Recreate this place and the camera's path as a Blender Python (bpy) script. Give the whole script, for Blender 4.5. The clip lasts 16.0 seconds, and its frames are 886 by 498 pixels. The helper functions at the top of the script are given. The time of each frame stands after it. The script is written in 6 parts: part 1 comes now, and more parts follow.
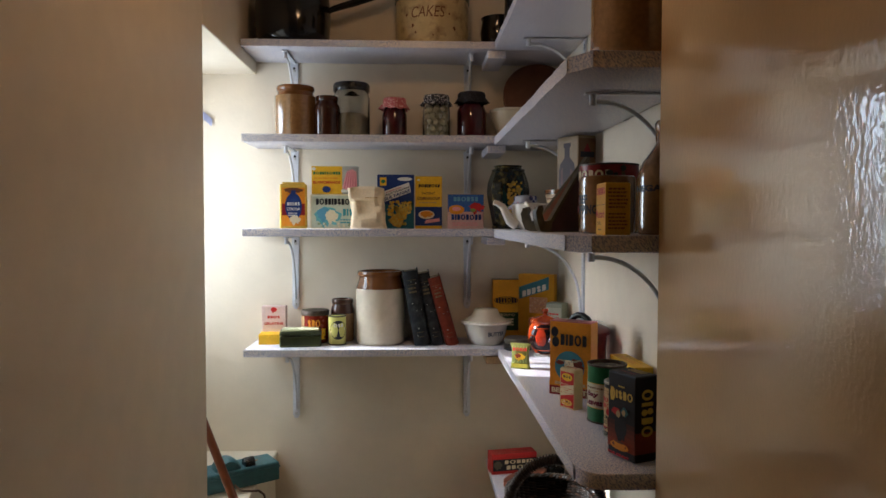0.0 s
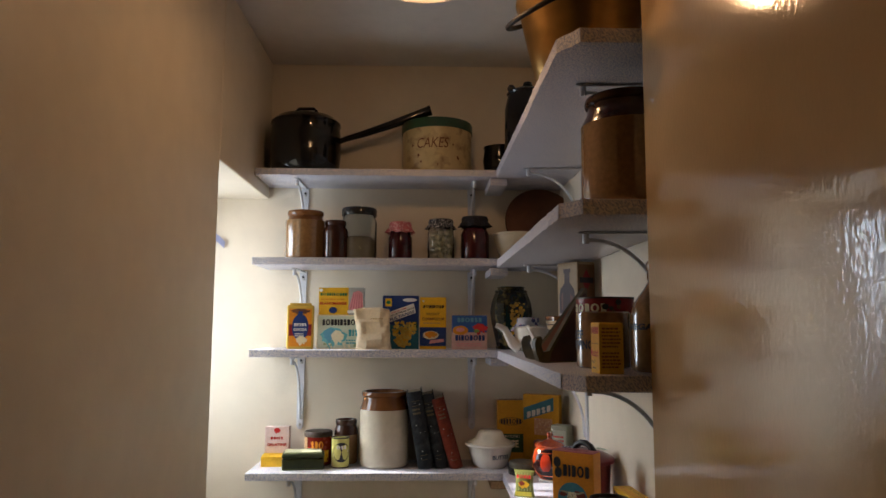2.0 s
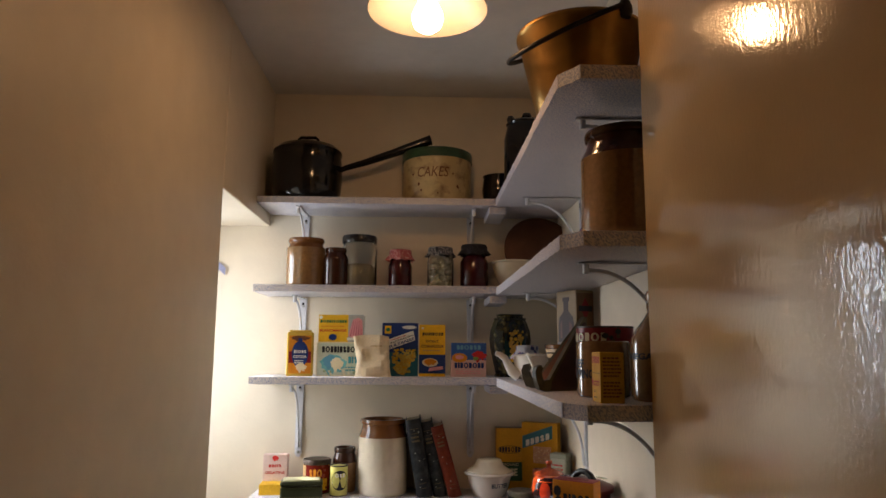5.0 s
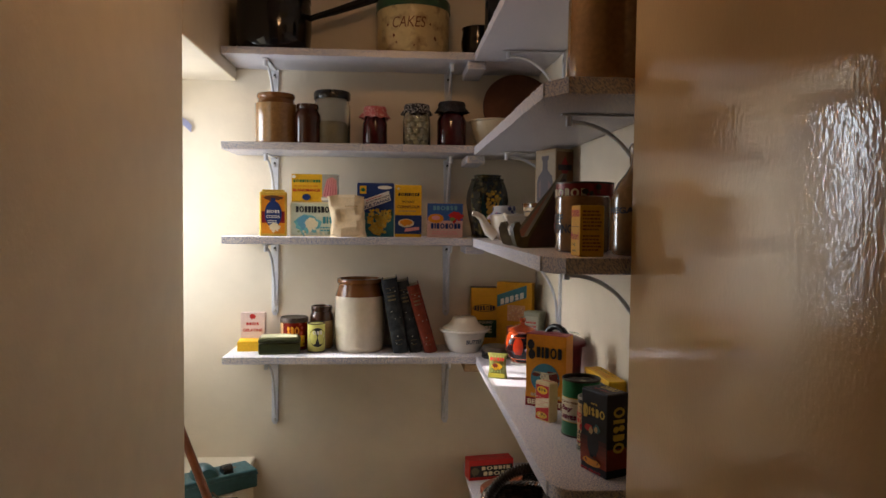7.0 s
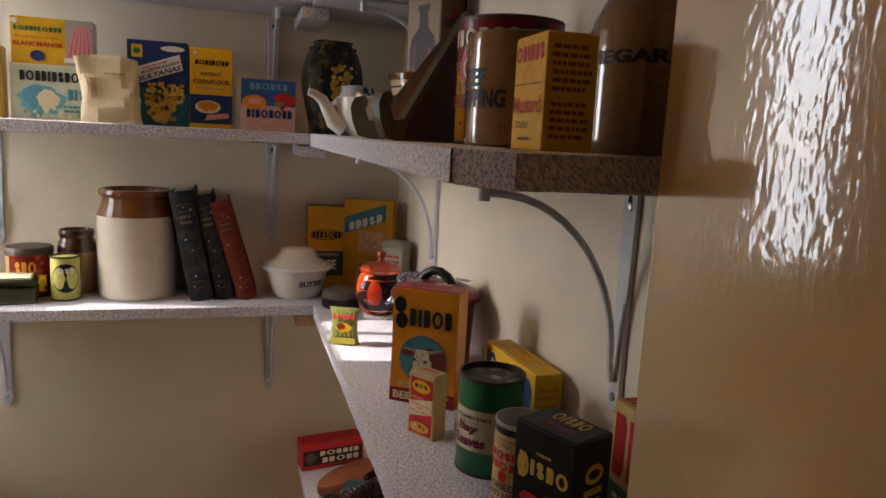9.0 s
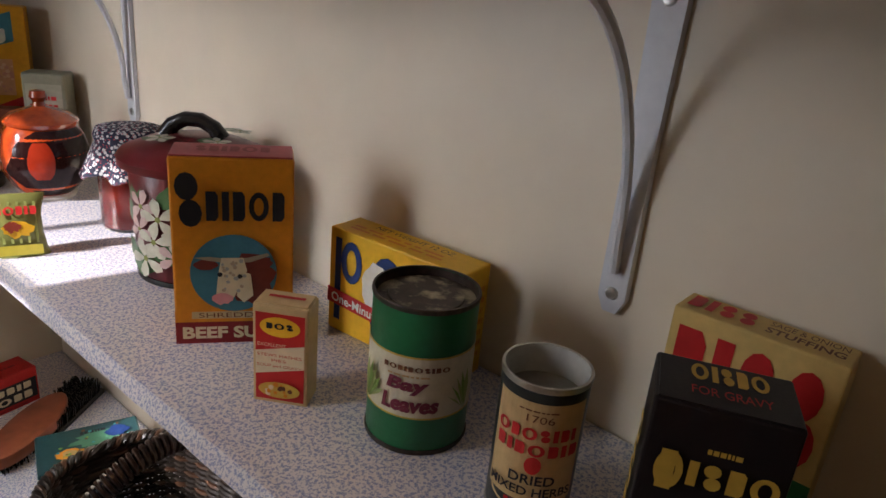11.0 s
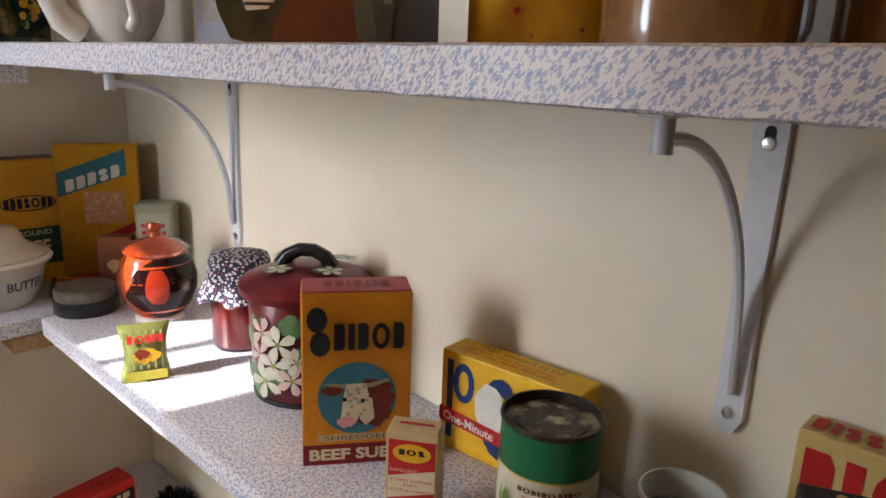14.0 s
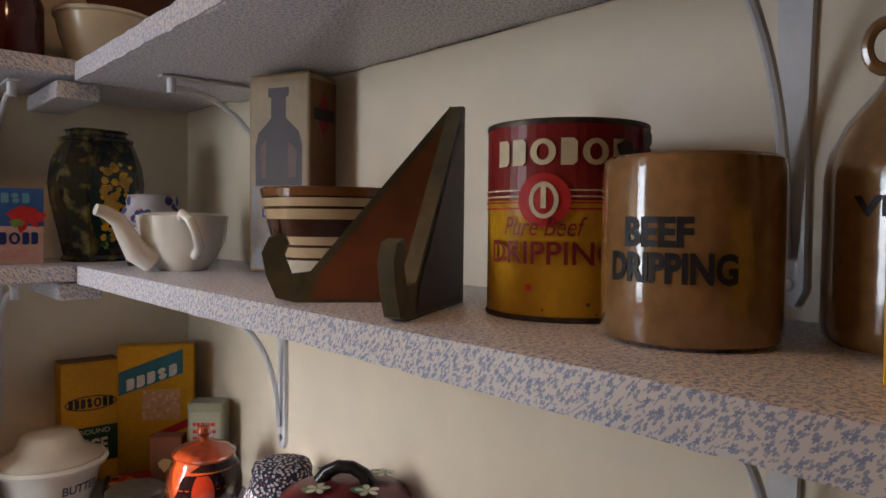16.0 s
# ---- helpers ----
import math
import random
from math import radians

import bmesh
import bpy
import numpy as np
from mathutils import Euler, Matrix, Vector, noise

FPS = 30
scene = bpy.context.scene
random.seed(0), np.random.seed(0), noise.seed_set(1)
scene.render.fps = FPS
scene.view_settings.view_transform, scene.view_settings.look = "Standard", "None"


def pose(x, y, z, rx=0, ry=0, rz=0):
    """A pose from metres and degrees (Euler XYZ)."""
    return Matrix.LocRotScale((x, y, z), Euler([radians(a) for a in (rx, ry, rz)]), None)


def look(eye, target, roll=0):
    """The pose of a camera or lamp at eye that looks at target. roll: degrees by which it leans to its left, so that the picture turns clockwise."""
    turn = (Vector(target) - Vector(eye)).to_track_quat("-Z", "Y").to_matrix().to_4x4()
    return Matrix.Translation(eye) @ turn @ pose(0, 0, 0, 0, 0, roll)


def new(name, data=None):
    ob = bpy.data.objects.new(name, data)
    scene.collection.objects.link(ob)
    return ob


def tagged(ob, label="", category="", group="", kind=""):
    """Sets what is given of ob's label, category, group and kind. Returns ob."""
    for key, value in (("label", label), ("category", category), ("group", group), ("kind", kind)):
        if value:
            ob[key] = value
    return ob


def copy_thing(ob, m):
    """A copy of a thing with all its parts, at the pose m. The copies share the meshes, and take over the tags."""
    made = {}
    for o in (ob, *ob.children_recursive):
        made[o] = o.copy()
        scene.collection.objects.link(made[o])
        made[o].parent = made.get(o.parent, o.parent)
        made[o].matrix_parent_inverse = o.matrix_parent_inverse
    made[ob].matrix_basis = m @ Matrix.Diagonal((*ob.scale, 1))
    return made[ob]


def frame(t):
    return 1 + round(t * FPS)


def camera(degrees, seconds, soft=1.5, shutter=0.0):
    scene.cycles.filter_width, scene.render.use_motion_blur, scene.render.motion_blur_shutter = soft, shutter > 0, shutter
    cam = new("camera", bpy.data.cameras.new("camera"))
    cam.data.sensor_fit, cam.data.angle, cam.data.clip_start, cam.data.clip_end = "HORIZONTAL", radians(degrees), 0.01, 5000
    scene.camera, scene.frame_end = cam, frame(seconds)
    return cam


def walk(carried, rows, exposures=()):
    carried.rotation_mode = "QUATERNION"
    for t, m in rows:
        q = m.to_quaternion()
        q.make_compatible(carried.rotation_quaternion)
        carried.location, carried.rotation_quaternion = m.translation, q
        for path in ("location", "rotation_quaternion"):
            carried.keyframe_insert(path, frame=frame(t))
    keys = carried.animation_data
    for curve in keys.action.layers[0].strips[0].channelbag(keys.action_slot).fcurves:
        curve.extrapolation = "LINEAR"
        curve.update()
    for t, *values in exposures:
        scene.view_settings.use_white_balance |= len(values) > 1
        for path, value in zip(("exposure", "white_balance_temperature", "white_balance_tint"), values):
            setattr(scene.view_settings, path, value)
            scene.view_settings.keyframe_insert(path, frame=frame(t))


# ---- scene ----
cam = camera(65.5, 16.0)
PATH = [
    (0, (0.044, 0.014, 1.505), (0.124, 2.011, 1.429), 0.1),
    (0.5, (0.046, 0.003, 1.516), (0.119, 2.001, 1.468), -0.0),
    (1, (0.049, -0.011, 1.531), (0.117, 1.988, 1.547), -0.0),
    (1.5, (0.056, -0.028, 1.555), (0.113, 1.968, 1.668), 0.1),
    (2, (0.062, -0.033, 1.568), (0.112, 1.954, 1.786), 0.2),
    (2.5, (0.061, -0.046, 1.574), (0.108, 1.931, 1.873), 0.3),
    (3, (0.062, -0.057, 1.578), (0.107, 1.91, 1.937), 0.2),
    (3.2, (0.061, -0.062, 1.582), (0.106, 1.903, 1.954), 0.2),
    (5.3, (0.047, -0.05, 1.569), (0.119, 1.934, 1.812), 0.5),
    (5.5, (0.05, -0.042, 1.564), (0.134, 1.947, 1.76), 0.5),
    (6, (0.05, -0.031, 1.556), (0.173, 1.965, 1.601), 0.5),
    (6.5, (0.051, -0.023, 1.553), (0.188, 1.972, 1.515), 0.6),
    (7, (0.049, -0.003, 1.546), (0.184, 1.991, 1.46), 0.6),
    (7.5, (0.05, 0.076, 1.525), (0.219, 2.06, 1.347), 0.7),
    (8, (0.114, 0.261, 1.516), (0.285, 2.232, 1.221), -0.1),
    (8.5, (0.15, 0.428, 1.534), (0.397, 2.387, 1.215), 0.9),
    (8.7, (0.149, 0.528, 1.518), (0.519, 2.469, 1.208), 1.8),
    (10.8, (0.086, 1.109, 1.439), (1.506, 2.355, 0.783), 6.1),
    (11, (0.088, 1.12, 1.425), (1.539, 2.291, 0.702), 5.6),
    (11.5, (0.079, 1.129, 1.404), (1.562, 2.133, 0.514), 5.5),
    (12, (0.075, 1.124, 1.397), (1.537, 2.065, 0.409), 5.0),
    (12.5, (0.062, 1.135, 1.401), (1.483, 2.118, 0.393), 4.8),
    (13, (0.043, 1.136, 1.442), (1.49, 2.282, 0.675), 3.0),
    (13.5, (0.036, 1.145, 1.46), (1.479, 2.366, 0.805), 2.4),
    (14, (0.024, 1.147, 1.472), (1.433, 2.474, 0.966), 2.1),
    (14.5, (0.023, 1.132, 1.496), (1.404, 2.525, 1.103), 1.2),
    (15, (0.025, 1.116, 1.531), (1.416, 2.532, 1.287), 0.7),
    (15.5, (0.036, 1.106, 1.545), (1.418, 2.545, 1.4), 0.3),
    (16, (0.022, 1.115, 1.554), (1.358, 2.602, 1.477), 0.6),
]
walk(cam, [(t, look(eye, target, roll)) for t, eye, target, roll in PATH],
     exposures=[(0.0, 1.04, 5800, 11), (1.5, 0.89, 5950, 13), (2.0, 0.89, 6050, 13), (3.0, 0.89, 6300, 16), (6.0, 0.96, 6450, 15), (9.0, 0.96, 6550, 16), (10.8, 0.95, 6100, 18), (11.5, 0.85, 6300, 19), (12.0, 1.25, 6300, 20), (12.5, 1.55, 6300, 20), (13.0, 1.8, 6170, 18), (13.5, 1.8, 6220, 17), (14.0, 1.52, 6020, 14), (14.5, 1.22, 6020, 14), (15.0, 0.98, 6020, 14), (16.0, 1.1, 6200, 15)])

# ---- light ----
SUN_WAY = Vector((1.0, -0.2, -0.55)).normalized()
sky_world = bpy.data.worlds.new("sky")
scene.world = sky_world
sky_world.use_nodes = True
wn = sky_world.node_tree
sky = wn.nodes.new("ShaderNodeTexSky")
sky.sky_type = "NISHITA"
sky.sun_disc = False
sky.sun_elevation = math.asin(-SUN_WAY.z)
sky.sun_rotation = math.atan2(-SUN_WAY.x, -SUN_WAY.y)
wn.links.new(sky.outputs[0], wn.nodes["Background"].inputs[0])
wn.nodes["Background"].inputs[1].default_value = 0.1

sun = new("sun", bpy.data.lights.new("sun", "SUN"))
sun.data.energy, sun.data.angle, sun.data.color = 4.6, radians(0.5), (1.0, 0.95, 0.87)
sun.matrix_world = look((-4, 2.5, 4), Vector((-4, 2.5, 4)) + SUN_WAY)

WIN_Y0, WIN_Y1, WIN_Z0, WIN_Z1, WIN_X = 2.05, 2.44, 1.16, 1.98, -0.86
daylight = new("window_daylight", bpy.data.lights.new("window_daylight", "AREA"))
daylight.data.shape, daylight.data.size, daylight.data.size_y = "RECTANGLE", 0.27, 0.76
daylight.data.energy, daylight.data.color = 2.6, (0.82, 0.92, 1.0)
daylight.matrix_world = look((-0.858, 2.20, 1.57), (0.6, 1.82, 1.38))


# ---- helpers of this place ----
def finish(bm, sharp=40):
    if "flat_sides" in bm.faces.layers.int.keys():
        sharp = min(sharp, 15)
    bmesh.ops.recalc_face_normals(bm, faces=bm.faces)
    me = bpy.data.meshes.new("mesh")
    bm.to_mesh(me)
    bm.free()
    me.shade_smooth()
    me.set_sharp_from_angle(angle=radians(sharp))
    return me


def thing(name, label, category, at=(0, 0, 0), turn=0.0, group="", lean=0.0):
    ob = new(name)
    ob.empty_display_size = 0.05
    ob.matrix_basis = pose(*at, lean, 0, turn)
    return tagged(ob, label, category, group)


def part(name, bm, material, parent, label="", sharp=40):
    me = bm if isinstance(bm, bpy.types.Mesh) else finish(bm, sharp)
    if not me.materials:
        me.materials.append(material)
    ob = new(name, me)
    ob.parent = parent
    return tagged(ob, label)


def solid(name, bm, material, label="", category="", kind="structure", sharp=40):
    me = finish(bm, sharp)
    me.materials.append(material)
    return tagged(new(name, me), label, category, "", kind)


def box(bm, lo, hi, bevel=0.0, seg=2):
    made = bmesh.ops.create_cube(bm, size=1.0)["verts"]
    for v in made:
        v.co = Vector([lo[i] + (hi[i] - lo[i]) * (v.co[i] + 0.5) for i in range(3)])
    if "flat_sides" not in bm.faces.layers.int.keys():
        bm.faces.layers.int.new("flat_sides")
    if bevel:
        edges = {e for v in made for e in v.link_edges}
        bmesh.ops.bevel(bm, geom=list(edges), offset=bevel, segments=seg, profile=0.5, affect="EDGES")
    return bm


def boxed(lo, hi, bevel=0.0, seg=2):
    return box(bmesh.new(), lo, hi, bevel, seg)


def lathe(profile, seg=40, squash=(1, 1), bm=None):
    """A turned body from (radius, height) pairs, bottom to top."""
    bm = bm or bmesh.new()
    rings = []
    for r, z in profile:
        if r < 1e-5:
            rings.append([bm.verts.new((0, 0, z))])
        else:
            rings.append([bm.verts.new((r * squash[0] * math.sin(6.2831853 * k / seg), -r * squash[1] * math.cos(6.2831853 * k / seg), z)) for k in range(seg)])
    for a, b in zip(rings, rings[1:]):
        for k in range(seg):
            n = (k + 1) % seg
            if len(a) == 1:
                bm.faces.new((a[0], b[n], b[k]))
            elif len(b) == 1:
                bm.faces.new((a[k], a[n], b[0]))
            else:
                bm.faces.new((a[k], a[n], b[n], b[k]))
    return bm


def tube(path, radius, seg=10, bm=None, caps=True):
    """A round bar along a line of points; radius may be one number or one for each point."""
    bm = bm or bmesh.new()
    pts = [Vector(p) for p in path]
    rad = radius if isinstance(radius, (list, tuple)) else [radius] * len(pts)
    rings, side = [], None
    for i, p in enumerate(pts):
        way = (pts[min(i + 1, len(pts) - 1)] - pts[max(i - 1, 0)]).normalized()
        if side is None:
            side = way.orthogonal().normalized()
        side = (side - way * side.dot(way)).normalized()
        up = way.cross(side)
        rings.append([bm.verts.new(p + rad[i] * (side * math.cos(6.2831853 * k / seg) + up * math.sin(6.2831853 * k / seg))) for k in range(seg)])
    for a, b in zip(rings, rings[1:]):
        for k in range(seg):
            bm.faces.new((a[k], a[(k + 1) % seg], b[(k + 1) % seg], b[k]))
    if caps:
        bm.faces.new(rings[0][::-1])
        bm.faces.new(rings[-1])
    return bm


def slab(outline, z0, z1, bevel=0.0, wobble=0.0):
    """A flat board of the given outline; wobble: uneven edges of the stuck-on covering."""
    bm = bmesh.new()
    pts = []
    for (x0, y0), (x1, y1) in zip(outline, outline[1:] + outline[:1]):
        n = max(1, int(math.hypot(x1 - x0, y1 - y0) / 0.025)) if wobble else 1
        pts += [(x0 + (x1 - x0) * k / n, y0 + (y1 - y0) * k / n) for k in range(n)]
    low = [bm.verts.new((x, y, z0 + wobble * noise.noise((x * 23, y * 23, z0 * 7)))) for x, y in pts]
    top = [bm.verts.new((x + 0.6 * wobble * noise.noise((x * 31, y * 31, z0 * 9 + 5)), y + 0.6 * wobble * noise.noise((x * 29, y * 29, z0 * 5 + 8)), z1)) for x, y in pts]
    n = len(pts)
    bm.faces.new(low[::-1])
    bm.faces.new(top)
    for k in range(n):
        bm.faces.new((low[k], low[(k + 1) % n], top[(k + 1) % n], top[k]))
    bmesh.ops.recalc_face_normals(bm, faces=bm.faces)
    if bevel:
        rim = [e for e in bm.edges if all(v in top for v in e.verts) or all(v in low for v in e.verts)]
        bmesh.ops.bevel(bm, geom=rim, offset=bevel, segments=2, profile=0.5, affect="EDGES")
    return bm


# ---- materials ----
def material(name, colour, rough=0.5, metal=0.0, grain=0.08, scale=60.0, bump=0.0, bump_scale=200.0, blotch=0.0, blotch_colour=None, blotch_scale=9.0, coat=0.0, coord="Object", spec=0.5):
    m = bpy.data.materials.new(name)
    m.use_nodes = True
    t = m.node_tree
    b = t.nodes["Principled BSDF"]
    b.inputs["Roughness"].default_value, b.inputs["Metallic"].default_value = rough, metal
    b.inputs["Specular IOR Level"].default_value = spec
    b.inputs["Coat Weight"].default_value, b.inputs["Coat Roughness"].default_value = coat, 0.08
    c = t.nodes.new("ShaderNodeTexCoord")
    n1 = t.nodes.new("ShaderNodeTexNoise")
    n1.inputs["Scale"].default_value, n1.inputs["Detail"].default_value = scale, 5.0
    t.links.new(c.outputs[coord], n1.inputs["Vector"])
    ramp = t.nodes.new("ShaderNodeValToRGB")
    ramp.color_ramp.elements[0].position, ramp.color_ramp.elements[1].position = 0.3, 0.7
    ramp.color_ramp.elements[0].color = (*[v * (1 - grain) for v in colour], 1)
    ramp.color_ramp.elements[1].color = (*[min(1, v * (1 + grain)) for v in colour], 1)
    t.links.new(n1.outputs["Fac"], ramp.inputs["Fac"])
    out = ramp.outputs["Color"]
    if blotch:
        n2 = t.nodes.new("ShaderNodeTexNoise")
        n2.inputs["Scale"].default_value, n2.inputs["Detail"].default_value = blotch_scale, 6.0
        t.links.new(c.outputs[coord], n2.inputs["Vector"])
        r2 = t.nodes.new("ShaderNodeValToRGB")
        r2.color_ramp.elements[0].position, r2.color_ramp.elements[1].position = 0.5, 0.72
        r2.color_ramp.elements[1].color = (blotch, blotch, blotch, 1)
        t.links.new(n2.outputs["Fac"], r2.inputs["Fac"])
        mix = t.nodes.new("ShaderNodeMix")
        mix.data_type = "RGBA"
        t.links.new(r2.outputs["Color"], mix.inputs["Factor"])
        t.links.new(out, mix.inputs["A"])
        mix.inputs["B"].default_value = (*(blotch_colour or [v * 0.6 for v in colour]), 1)
        out = mix.outputs["Result"]
    t.links.new(out, b.inputs["Base Color"])
    if bump:
        n3 = t.nodes.new("ShaderNodeTexNoise")
        n3.inputs["Scale"].default_value, n3.inputs["Detail"].default_value = bump_scale, 4.0
        t.links.new(c.outputs[coord], n3.inputs["Vector"])
        bp = t.nodes.new("ShaderNodeBump")
        bp.inputs["Strength"].default_value, bp.inputs["Distance"].default_value = bump, 0.002
        t.links.new(n3.outputs["Fac"], bp.inputs["Height"])
        t.links.new(bp.outputs["Normal"], b.inputs["Normal"])
    return m


WALL = material("cream_wall_paint", (0.79, 0.70, 0.55), 0.42, grain=0.03, scale=14, bump=0.25, bump_scale=90, blotch=0.25, blotch_colour=(0.73, 0.63, 0.48), blotch_scale=3.0)
CEIL = material("ceiling_paint", (0.74, 0.70, 0.64), 0.7, grain=0.03, scale=20, bump=0.2, bump_scale=120)
FLOOR = material("floor_lino", (0.32, 0.18, 0.08), 0.45, grain=0.2, scale=30)
HALL = material("hall_paint", (0.62, 0.52, 0.38), 0.6, grain=0.04, scale=10)
BRACKET = material("white_enamel_metal", (0.66, 0.67, 0.70), 0.35, grain=0.05, scale=90, bump=0.1, bump_scale=300)
SLOT = material("dark_slot", (0.02, 0.018, 0.016), 0.7)
STEEL = material("zinc_screw", (0.6, 0.6, 0.58), 0.3, 1.0)


def door_paint():
    m = material("gloss_cream_door_paint", (0.70, 0.49, 0.255), 0.12, grain=0.04, scale=8, spec=0.5, coat=0.85)
    t = m.node_tree
    b = t.nodes["Principled BSDF"]
    c = t.nodes.new("ShaderNodeTexCoord")
    mp = t.nodes.new("ShaderNodeMapping")
    mp.inputs["Scale"].default_value = (1.0, 1.0, 0.55)
    t.links.new(c.outputs["Object"], mp.inputs["Vector"])
    big, fine = t.nodes.new("ShaderNodeTexNoise"), t.nodes.new("ShaderNodeTexNoise")
    big.inputs["Scale"].default_value, big.inputs["Detail"].default_value = 14.0, 2.0
    fine.inputs["Scale"].default_value, fine.inputs["Detail"].default_value = 150.0, 1.5
    t.links.new(mp.outputs[0], big.inputs["Vector"])
    t.links.new(mp.outputs[0], fine.inputs["Vector"])
    b1, b2 = t.nodes.new("ShaderNodeBump"), t.nodes.new("ShaderNodeBump")
    b1.inputs["Strength"].default_value, b1.inputs["Distance"].default_value = 0.1, 0.0010
    b2.inputs["Strength"].default_value, b2.inputs["Distance"].default_value = 0.29, 0.0009
    t.links.new(big.outputs["Fac"], b1.inputs["Height"])
    t.links.new(fine.outputs["Fac"], b2.inputs["Height"])
    t.links.new(b1.outputs["Normal"], b2.inputs["Normal"])
    t.links.new(b2.outputs["Normal"], b.inputs["Normal"])
    t.links.new(b2.outputs["Normal"], b.inputs["Coat Normal"])
    b.inputs["Coat Roughness"].default_value = 0.025
    return m


def shelf_vinyl():
    """White sticky-back covering printed with small blue flowers and leaf sprigs."""
    m = bpy.data.materials.new("sprigged_shelf_covering")
    m.use_nodes = True
    t = m.node_tree
    b = t.nodes["Principled BSDF"]
    b.inputs["Roughness"].default_value = 0.36

    def node(kind, **values):
        n = t.nodes.new(kind)
        for key, value in values.items():
            if key == "operation":
                n.operation = value
            elif key == "data_type":
                n.data_type = value
            elif key == "voronoi_dimensions":
                n.voronoi_dimensions = value
        return n

    def maths(op, x, y=None):
        n = node("ShaderNodeMath", operation=op)
        for k, v in enumerate((x, y)):
            if v is None:
                continue
            if isinstance(v, (int, float)):
                n.inputs[k].default_value = v
            else:
                t.links.new(v, n.inputs[k])
        return n.outputs[0]

    c = t.nodes.new("ShaderNodeTexCoord")
    sep = t.nodes.new("ShaderNodeSeparateXYZ")
    t.links.new(c.outputs["Object"], sep.inputs[0])
    # the print runs over the edge: height shifts its directions
    u, v = maths("ADD", sep.outputs[0], maths("MULTIPLY", sep.outputs[2], 0.7)), maths("ADD", sep.outputs[1], maths("MULTIPLY", sep.outputs[2], 0.6))
    flat = t.nodes.new("ShaderNodeCombineXYZ")
    t.links.new(u, flat.inputs[0])
    t.links.new(v, flat.inputs[1])
    base = t.nodes.new("ShaderNodeTexNoise")
    base.inputs["Scale"].default_value = 5.0
    t.links.new(c.outputs["Object"], base.inputs["Vector"])
    ramp = t.nodes.new("ShaderNodeValToRGB")
    ramp.color_ramp.elements[0].color, ramp.color_ramp.elements[1].color = (0.70, 0.655, 0.645, 1), (0.79, 0.75, 0.74, 1)
    t.links.new(base.outputs["Fac"], ramp.inputs["Fac"])
    out = ramp.outputs["Color"]
    # size of the motif's cell, petals, reach, thinness, colour
    for size, petals, reach, notch, colour in ((150.0, 2.5, 0.27, 0.62, (0.16, 0.22, 0.45)), (215.0, 1.0, 0.40, 0.93, (0.24, 0.29, 0.47)), (330.0, 1.0, 0.36, 0.93, (0.36, 0.38, 0.50))):
        cell = node("ShaderNodeTexVoronoi", voronoi_dimensions="2D")
        cell.inputs["Scale"].default_value = size
        t.links.new(flat.outputs[0], cell.inputs["Vector"])
        rel = node("ShaderNodeVectorMath", operation="SUBTRACT")
        t.links.new(flat.outputs[0], rel.inputs[0])
        t.links.new(cell.outputs["Position"], rel.inputs[1])
        xy = t.nodes.new("ShaderNodeSeparateXYZ")
        t.links.new(rel.outputs[0], xy.inputs[0])
        pick = t.nodes.new("ShaderNodeSeparateColor")
        t.links.new(cell.outputs["Color"], pick.inputs[0])
        angle = maths("ADD", maths("ARCTAN2", xy.outputs[1], xy.outputs[0]), maths("MULTIPLY", pick.outputs[0], 6.283))
        lobe = maths("ABSOLUTE", maths("COSINE", maths("MULTIPLY", angle, petals)))
        rim = maths("MULTIPLY", maths("ADD", maths("MULTIPLY", lobe, notch), 1.0 - notch), reach)
        edge = maths("MULTIPLY", maths("SUBTRACT", rim, cell.outputs["Distance"]), 14.0)
        soft = maths("MINIMUM", maths("MAXIMUM", edge, 0.0), 0.82)
        mix = node("ShaderNodeMix", data_type="RGBA")
        t.links.new(soft, mix.inputs["Factor"])
        t.links.new(out, mix.inputs["A"])
        mix.inputs["B"].default_value = (*colour, 1)
        out = mix.outputs["Result"]
    t.links.new(out, b.inputs["Base Color"])
    n3 = t.nodes.new("ShaderNodeTexNoise")
    n3.inputs["Scale"].default_value = 35.0
    t.links.new(c.outputs["Object"], n3.inputs["Vector"])
    bp = t.nodes.new("ShaderNodeBump")
    bp.inputs["Strength"].default_value, bp.inputs["Distance"].default_value = 0.3, 0.002
    t.links.new(n3.outputs["Fac"], bp.inputs["Height"])
    t.links.new(bp.outputs["Normal"], b.inputs["Normal"])
    return m


DOOR = door_paint()
VINYL = shelf_vinyl()
CHIP = material("bare_chipboard", (0.42, 0.27, 0.14), 0.8, grain=0.25, scale=160)


def clear_glass(name="window_glass", colour=(1, 1, 1), rough=0.0):
    m = bpy.data.materials.new(name)
    m.use_nodes = True
    b = m.node_tree.nodes["Principled BSDF"]
    b.inputs["Base Color"].default_value = (*colour, 1)
    b.inputs["Transmission Weight"].default_value = 1.0
    b.inputs["Roughness"].default_value, b.inputs["IOR"].default_value = rough, 1.45
    return m


PANE = clear_glass()

